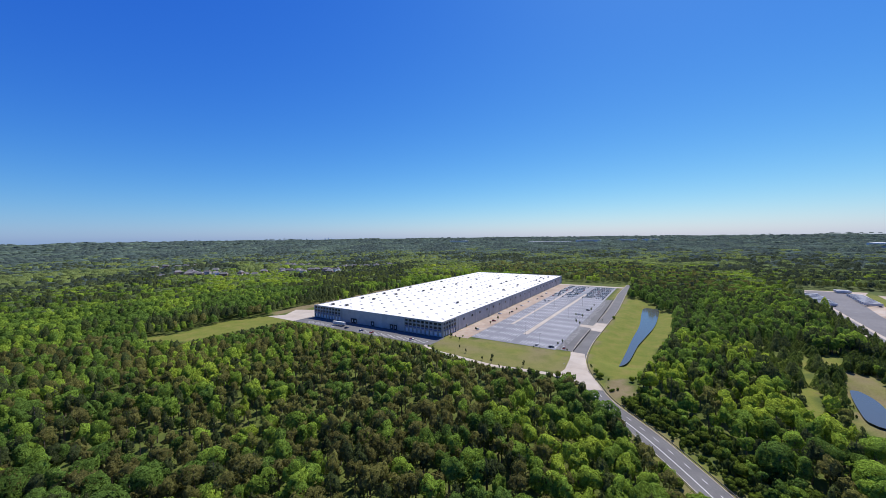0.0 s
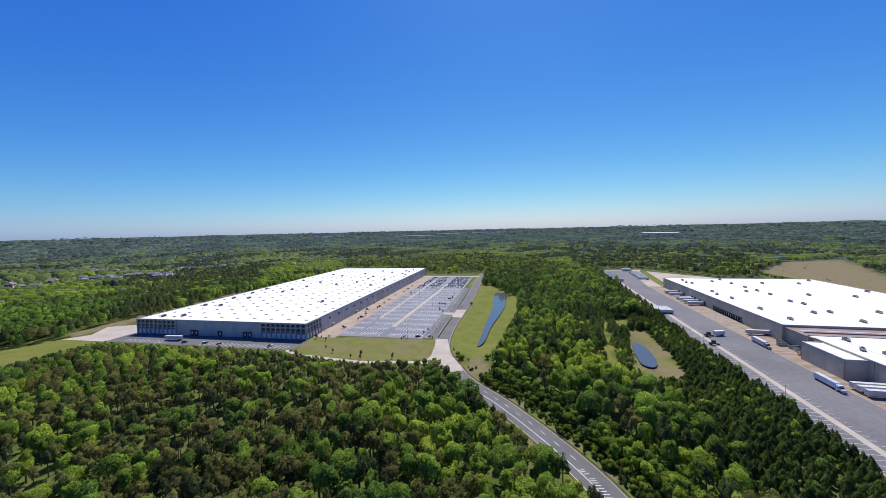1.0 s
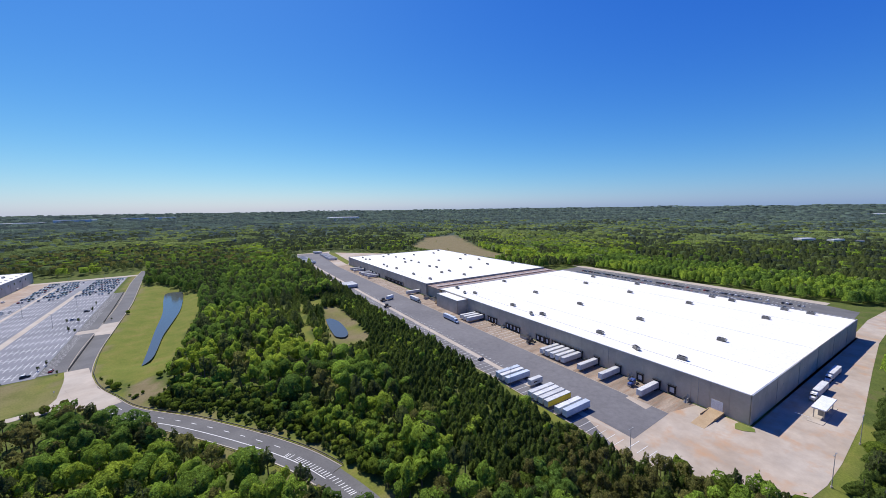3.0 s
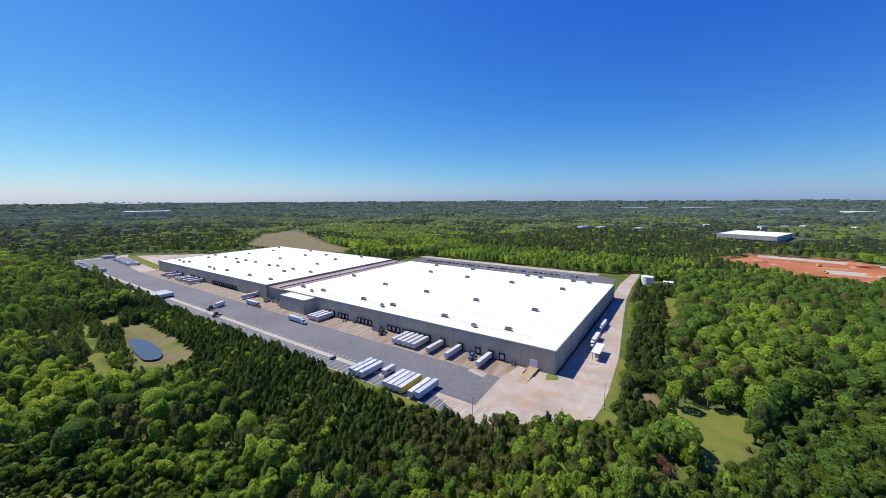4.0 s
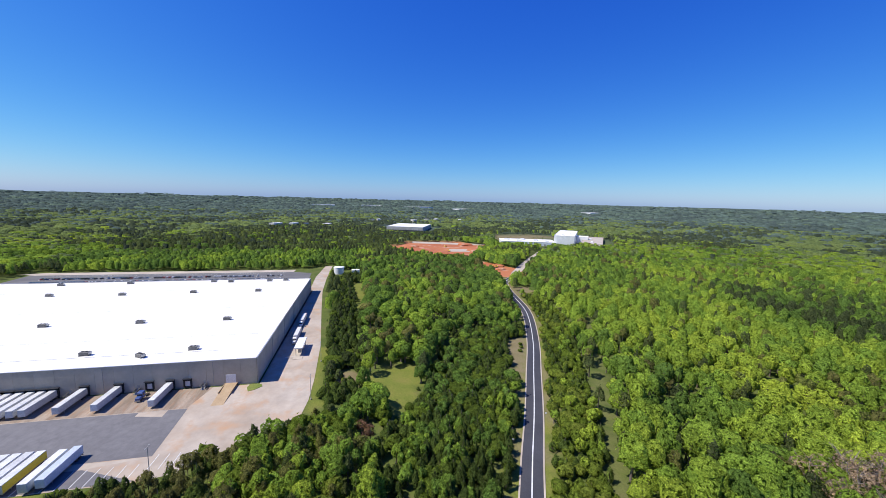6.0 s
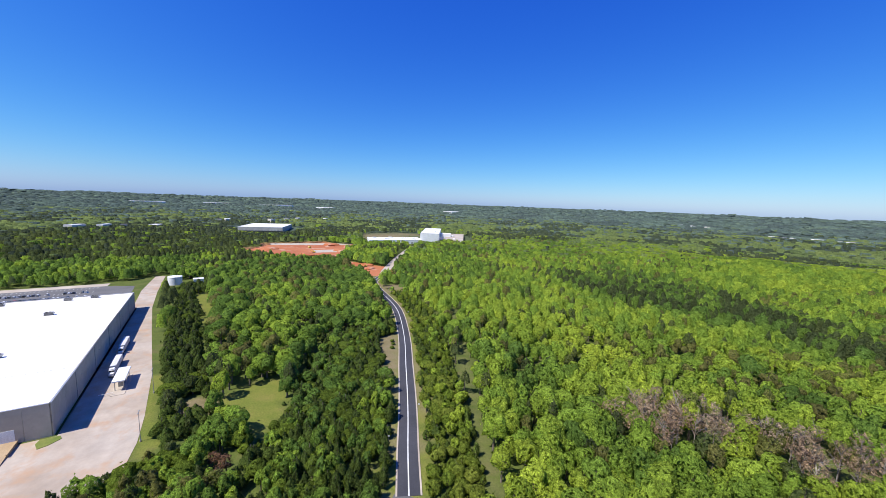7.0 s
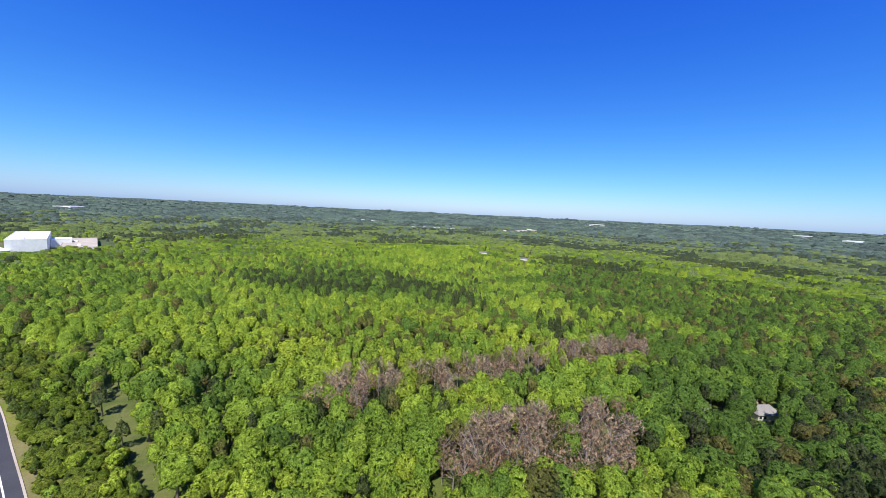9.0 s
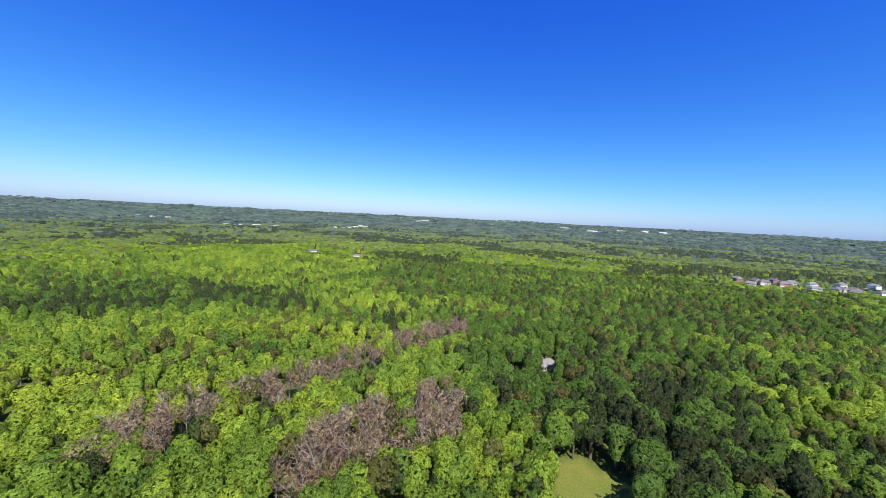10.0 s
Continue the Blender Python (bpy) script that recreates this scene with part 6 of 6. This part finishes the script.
    zone((bp < -60) & (bp > -84) & (bq >= 330) & (bq < 760), (("young", 0.75), ("pine", 0.25)), 8.0, 11.5)
    zone((x > 55) & (x < 92) & (y > 250) & (y < 400) & (bp < -80), (("young", 0.85), ("pine", 0.15)), 7.5, 10)
    zone((dn < 30) & left_n & (y < 240), (("young", 0.3), ("broad", 0.55), ("shrub", 0.15)), 5.0, 8.5)
    tone[(dn < 30) & left_n & (y < 240)] -= 0.15
    zone((dn < 15) & left_n & (y < 240), (("young", 0.35), ("shrub", 0.65)), 3.2, 4.6)
    corner = (x > 40) & (x < 185) & (bq < 28) & (y > -60) & (bp < -36)
    zone(corner, (("broad", 0.48), ("olive", 0.26), ("pine", 0.12), ("shrub", 0.14)), 7.0, 13.0)
    spread[corner] *= 0.85
    tone[corner] -= 0.25
    zone((bp < -60) & (bp > -95) & (bq > -10) & (bq < 40), (("young", 0.5), ("olive", 0.5)), 6.5, 9)
    east = (bq < -24) & (bp > -40) & (bp < 330) & left_s & (ds < 190)
    zone(east, (("broad", 0.80), ("pine", 0.12), ("olive", 0.08)), 9, 16.5)
    # deeper green leaves; the darker colour also stands in for shade among large crowns
    tone[east] -= 0.3
    spread[east] *= 1.25
    zone((bq < -26) & (bq > -52) & (bp > -36) & (bp < 290), (("young", 0.7), ("pine", 0.2), ("shrub", 0.1)), 6.0, 9.5)
    zone(left_s & (ds < 56) & (x < 235) & (x > 40), (("young", 0.5), ("shrub", 0.2), ("broad", 0.30)), 5.5, 9)
    south = (y < -40) & (x > -110) & ~left_s & (r < 900)
    zone(south, (("broad", 0.86), ("pine", 0.08), ("olive", 0.06)), 10, 17)
    zone(~left_s & (ds < 27) & (x > 40) & (x < 340), (("shrub", 0.42), ("young", 0.36), ("broad", 0.22)), 4.0, 7.5)
    zone((y < 40) & (x <= -80) & (r < 700), (("broad", 0.62), ("pine", 0.24), ("olive", 0.14)), 13, 18)
    tone[(y < 40) & (x <= -80) & (r < 700)] -= 0.28
    # darker leaf colour in a ring about the camera offsets the bright domes there
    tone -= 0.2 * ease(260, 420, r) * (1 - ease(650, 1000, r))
    for shares, lo, hi, shift, outline in STANDS:
        here = inside(outline, x + 14 * swell(x, y, 60, 3), y + 14 * swell(x, y, 60, 4)) & (kind != KINDS.index("young")) & (kind != KINDS.index("shrub"))
        zone(here, shares, lo, hi)
        tone[here] += shift
    d, _ = far_from([(64, -150), (4, -190), (-101, -251)], x, y)
    leafless = inside([(14, -107), (6, -132), (-22, -152), (-64, -162), (-58, -131), (-35, -117), (-6, -109)], x + 4 * swell(x, y, 30, 5), y + 4 * swell(x, y, 30, 6))
    zone((d < 13 + 5 * swell(x, y, 40, 2)) | leafless, (("bare", 0.88), ("broad", 0.08), ("olive", 0.04)), 17, 21)
    # single trees that tower over the rest
    for tx, ty, th, shift in ((50, -243, 21, -0.5), (102, -7, 14, 0.5), (20, -108, 15, 0.4)):
        i = np.argmin(np.hypot(x - tx, y - ty))
        kind[i], high[i], spread[i] = 0, th, 1.25
        tone[i] += shift
    spread[kind == KINDS.index("bare")] *= 1.1
    far = (step > 6.25)
    spread[far] *= step[far] / 7.3
    spread[kind == KINDS.index("young")] *= 1.05
    flat = step > 15
    high[flat] = 13.5 + 0.4 * (high[flat] - 13.5)
    high[step > 40] = 13.5 + 0.25 * (high[step > 40] - 13.5)
    mid_way = (step > 9) & ~flat
    high[mid_way] = 13.5 + 0.65 * (high[mid_way] - 13.5)
    town = np.zeros(n, bool)
    for hx, hy in HOUSES:
        town |= np.hypot(x - hx, y - hy) < 55
    high[town] = RS.uniform(7.0, 11.0, town.sum())
    for o in SCRUB:
        rough = inside(o, x, y)
        kind[rough], high[rough] = KINDS.index("shrub"), RS.uniform(1.4, 3.2, rough.sum())
    # tree heights are capped so that open ground shows from the camera
    near = np.where(r < 1400)[0]
    nx, ny, limit = x[near], y[near], np.full(len(near), 99.0)
    for s in (1.03, 1.06, 1.09, 1.12, 1.15, 1.18, 1.21):
        sx, sy = nx * s, ny * s
        seen = np.zeros(len(near), bool)
        for o in hard[:1] + (hard[1:] if s < 1.04 else []) + (CLAY if s < 1.08 else []) + LAWNS[:4] + (LAWNS[4:7] if s < 1.13 else []) + (LAWNS[7:10] if s < 1.05 else []) + (LAWNS[10:] if s < 1.1 else []) + SCRUB[3:5]:
            seen |= inside(o, sx, sy)
        for line, wide, most in ((LINE_N, 5.5, 1.1), (LINE_S[LINE_S[:, 0] < 318], 4.5, 1.3), (smooth_line(CLEARED_PATH), 1.7, 1.08)):
            if s < most:
                seen |= far_from(line, sx, sy)[0] < wide
        if s < 1.1:
            seen |= inside(SCRUB[1], sx, sy)
        for hx, hy, hr in ((-140, -191, 6), (136, -8, 4), (457, 0, 16), (8, -785, 14), (-75, -775, 14), (743, -498, 16), (1152, -196, 80), *((a, b, 13) for a, b in (HOUSES if s < 1.04 else []))):
            seen |= np.hypot(sx - hx, sy - hy) < hr
        limit = np.where(seen, np.minimum(limit, 94 * (1 - 1 / s) - 0.5), limit)
    limit[(bp[near] < -58) & (bp[near] > -90) & (bq[near] > 105)] = 99.0
    by_bend = left_s & (ds < 42) & (ds > 5) & (x > 296) & (x < 392)
    high[by_bend], kind[by_bend] = RS.uniform(11.5, 15.5, by_bend.sum()), KINDS.index("broad")
    limit[by_bend[near]] = 99.0
    limit[(bq[near] < -26) & (bq[near] > -50) & (bp[near] > 40) & (bp[near] < 290)] = 99.0
    high[near] = np.minimum(high[near], np.maximum(limit, 1.8))
    low = (high < 6.5) & (kind < 3)
    kind[low] = np.where(RS.rand(low.sum()) < 0.7, KINDS.index("shrub"), KINDS.index("young"))
    return x, y, lev, kind, high, spread, tone


def plant():
    x, y, lev, kind, high, spread, tone = woods_plan()
    z = ground_z(x, y)
    turn = RS.uniform(0, 2 * np.pi, len(x))
    r = np.hypot(x, y)
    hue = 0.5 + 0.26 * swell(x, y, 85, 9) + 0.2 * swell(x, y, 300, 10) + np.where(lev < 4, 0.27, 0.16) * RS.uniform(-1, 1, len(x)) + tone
    labels = {"broad": ("broadleaf_tree", "broadleaf tree in bright spring leaf", "tree"), "pine": ("pine_tree", "tall dark green pine in the woods", "pine tree"), "olive": ("pine_tree", "olive-brown pine with thin crown", "pine tree"), "young": ("young_pine", "young pointed dark green pine", "pine tree"), "bare": ("bare_tree", "leafless grey-brown tree among green woods", "bare tree"), "shrub": ("shrub", "low dense green shrub", "shrub")}
    for ki, name in enumerate(KINDS):
        mine = np.where(kind == ki)[0]
        if not len(mine):
            continue
        leaf, bark = SKIN[name]
        near = mine[np.argsort(r[mine])]
        near = near[r[near] > 78][:{"broad": 290, "pine": 60, "olive": 160, "young": 140, "bare": 90, "shrub": 60}[name]]
        rs = np.random.RandomState(100 + ki)
        crafted = []
        for v in range(5):
            wood, crown = maker(name, 0, rs)
            crafted.append((quad_mesh("trunk", wood[0], wood[1], [bark]), [quad_mesh("crown", crown[0], crown[1], [leaf], tint=np.full(len(crown[1]), level), facing=crown[2], loose=0.34) for level in (0.18, 0.42, 0.66, 0.88)]))
        ob_name, label, category = labels[name]
        for i in near:
            t = thing(ob_name, label, category, "woods", Matrix.Translation((x[i], y[i], z[i] - 0.1)) @ Matrix.Rotation(turn[i], 4, "Z") @ Matrix.Diagonal((high[i] * spread[i], high[i] * spread[i], high[i], 1)))
            trunk, tones = crafted[int(turn[i] * 97) % 5]
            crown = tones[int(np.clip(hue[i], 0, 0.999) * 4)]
            part("trunk", trunk, None, t)
            part("crown", crown, None, t)
        rest = np.setdiff1d(mine, near)
        vs, qs, mats, tints, turned, base = [], [], [], [], [], 0
        for level in (1, 2, 3, 4, 5):
            here = rest[lev[rest] == level]
            if not len(here):
                continue
            shapes = 7
            for v in range(shapes):
                (wv, wq, wn), (cv, cq, cn) = maker(name, level, rs)
                if name != "bare":
                    wv, wq, wn = (wv[:8], wq[:4], wn[:8]) if level < 3 else (wv[:0], wq[:0], wn[:0])
                pn = unit(np.concatenate([wn, cn]) + (0, 0, (0, 0, 0, 0.15, 0.5, 0.9)[level]))
                pv, pq = np.concatenate([wv, cv]), np.concatenate([wq, cq + len(wv)])
                ids = here[v::shapes]
                c, s = np.cos(turn[ids])[:, None], np.sin(turn[ids])[:, None]
                k = (high * spread)[ids][:, None]
                px, py, pz = pv[None, :, 0] * k, pv[None, :, 1] * k, pv[None, :, 2] * high[ids][:, None]
                out = np.stack([c * px - s * py + x[ids][:, None], s * px + c * py + y[ids][:, None], pz + z[ids][:, None] - 0.1], -1)
                vs.append(out.reshape(-1, 3))
                qs.append((pq[None] + (base + np.arange(len(ids)) * len(pv))[:, None, None]).reshape(-1, 4))
                mats.append(np.tile(np.r_[np.ones(len(wq), int), np.zeros(len(cq), int)], len(ids)))
                if level > 2:
                    # with distance from the camera, crowns take the mid, then the haze-painted colours
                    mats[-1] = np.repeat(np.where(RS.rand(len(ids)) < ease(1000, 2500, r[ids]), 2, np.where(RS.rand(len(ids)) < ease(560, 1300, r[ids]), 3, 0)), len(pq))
                turned.append(np.stack([c * pn[None, :, 0] - s * pn[None, :, 1], s * pn[None, :, 0] + c * pn[None, :, 1], np.tile(pn[:, 2], (len(ids), 1))], -1).reshape(-1, 3))
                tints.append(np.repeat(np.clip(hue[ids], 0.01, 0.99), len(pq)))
                base += len(ids) * len(pv)
        if vs:
            me = quad_mesh(ob_name + "s", np.concatenate(vs), np.concatenate(qs), [leaf, bark, LEAF_HAZED if name == "broad" else LEAF_HAZED_PINE, LEAF_MID if name == "broad" else LEAF_MID_PINE if name == "pine" else leaf], np.concatenate(mats), np.concatenate(tints), facing=np.concatenate(turned))
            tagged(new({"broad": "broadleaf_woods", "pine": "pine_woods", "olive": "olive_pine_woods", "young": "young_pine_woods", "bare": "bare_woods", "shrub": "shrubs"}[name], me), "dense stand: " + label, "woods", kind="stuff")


plant()

# ---- planted trees on the lawns and in the car park ----
def planted(x, y, h, rs):
    wood, crown = broad_tree(rs, 60, 0.05, 6, 3)
    t = thing("lawn_tree", "small planted tree with dark leaves on mown grass", "tree", "planted trees", Matrix.Translation((x, y, 0)) @ Matrix.Diagonal((h, h, h, 1)))
    part("trunk", quad_mesh("trunk", wood[0], wood[1], [BARK]), None, t)
    part("crown", quad_mesh("crown", crown[0], crown[1], [LEAF_PINE], tint=np.zeros(len(crown[1])), facing=crown[2]), None, t)


for x, y, h in ((-139, 253, 4), (-120, 244, 4), (-114, 249, 5), (-112, 243, 4), (-89, 247, 4), (-90, 252, 3.5), (-150, 262, 3), (-160, 280, 4), (-172, 286, 5), (-163, 318, 4), (-162, 350, 4), (-163, 372, 5), (-162, 404, 4), (-163, 430, 4), (-85, 400, 5), (-84, 428, 5), (-92, 432, 4), (-82, 470, 5), (-84, 500, 4), (-80, 392, 4), (-79, 318, 4), (-81, 310, 3.5), (-70, 296, 3), (-96, 292, 2.5), (-62, 420, 3)):
    planted(x, y, h, RS)


def red_bush(x, y, h):
    wood, crown = broad_tree(RS, 160, 0.04, 9, 4)
    t = thing("copper_tree", "reddish-brown leafed tree among green scrub", "tree", "", Matrix.Translation((x, y, 0)) @ Matrix.Diagonal((h * 1.2, h * 1.2, h, 1)))
    part("trunk", quad_mesh("trunk", wood[0], wood[1], [BARK]), None, t)
    part("crown", quad_mesh("crown", crown[0], crown[1], [LEAF_RED], tint=np.zeros(len(crown[1])), facing=crown[2]), None, t)


red_bush(132, -8, 8), red_bush(137, -5, 7), red_bush(128, -5, 6.5), red_bush(91, 43, 8)
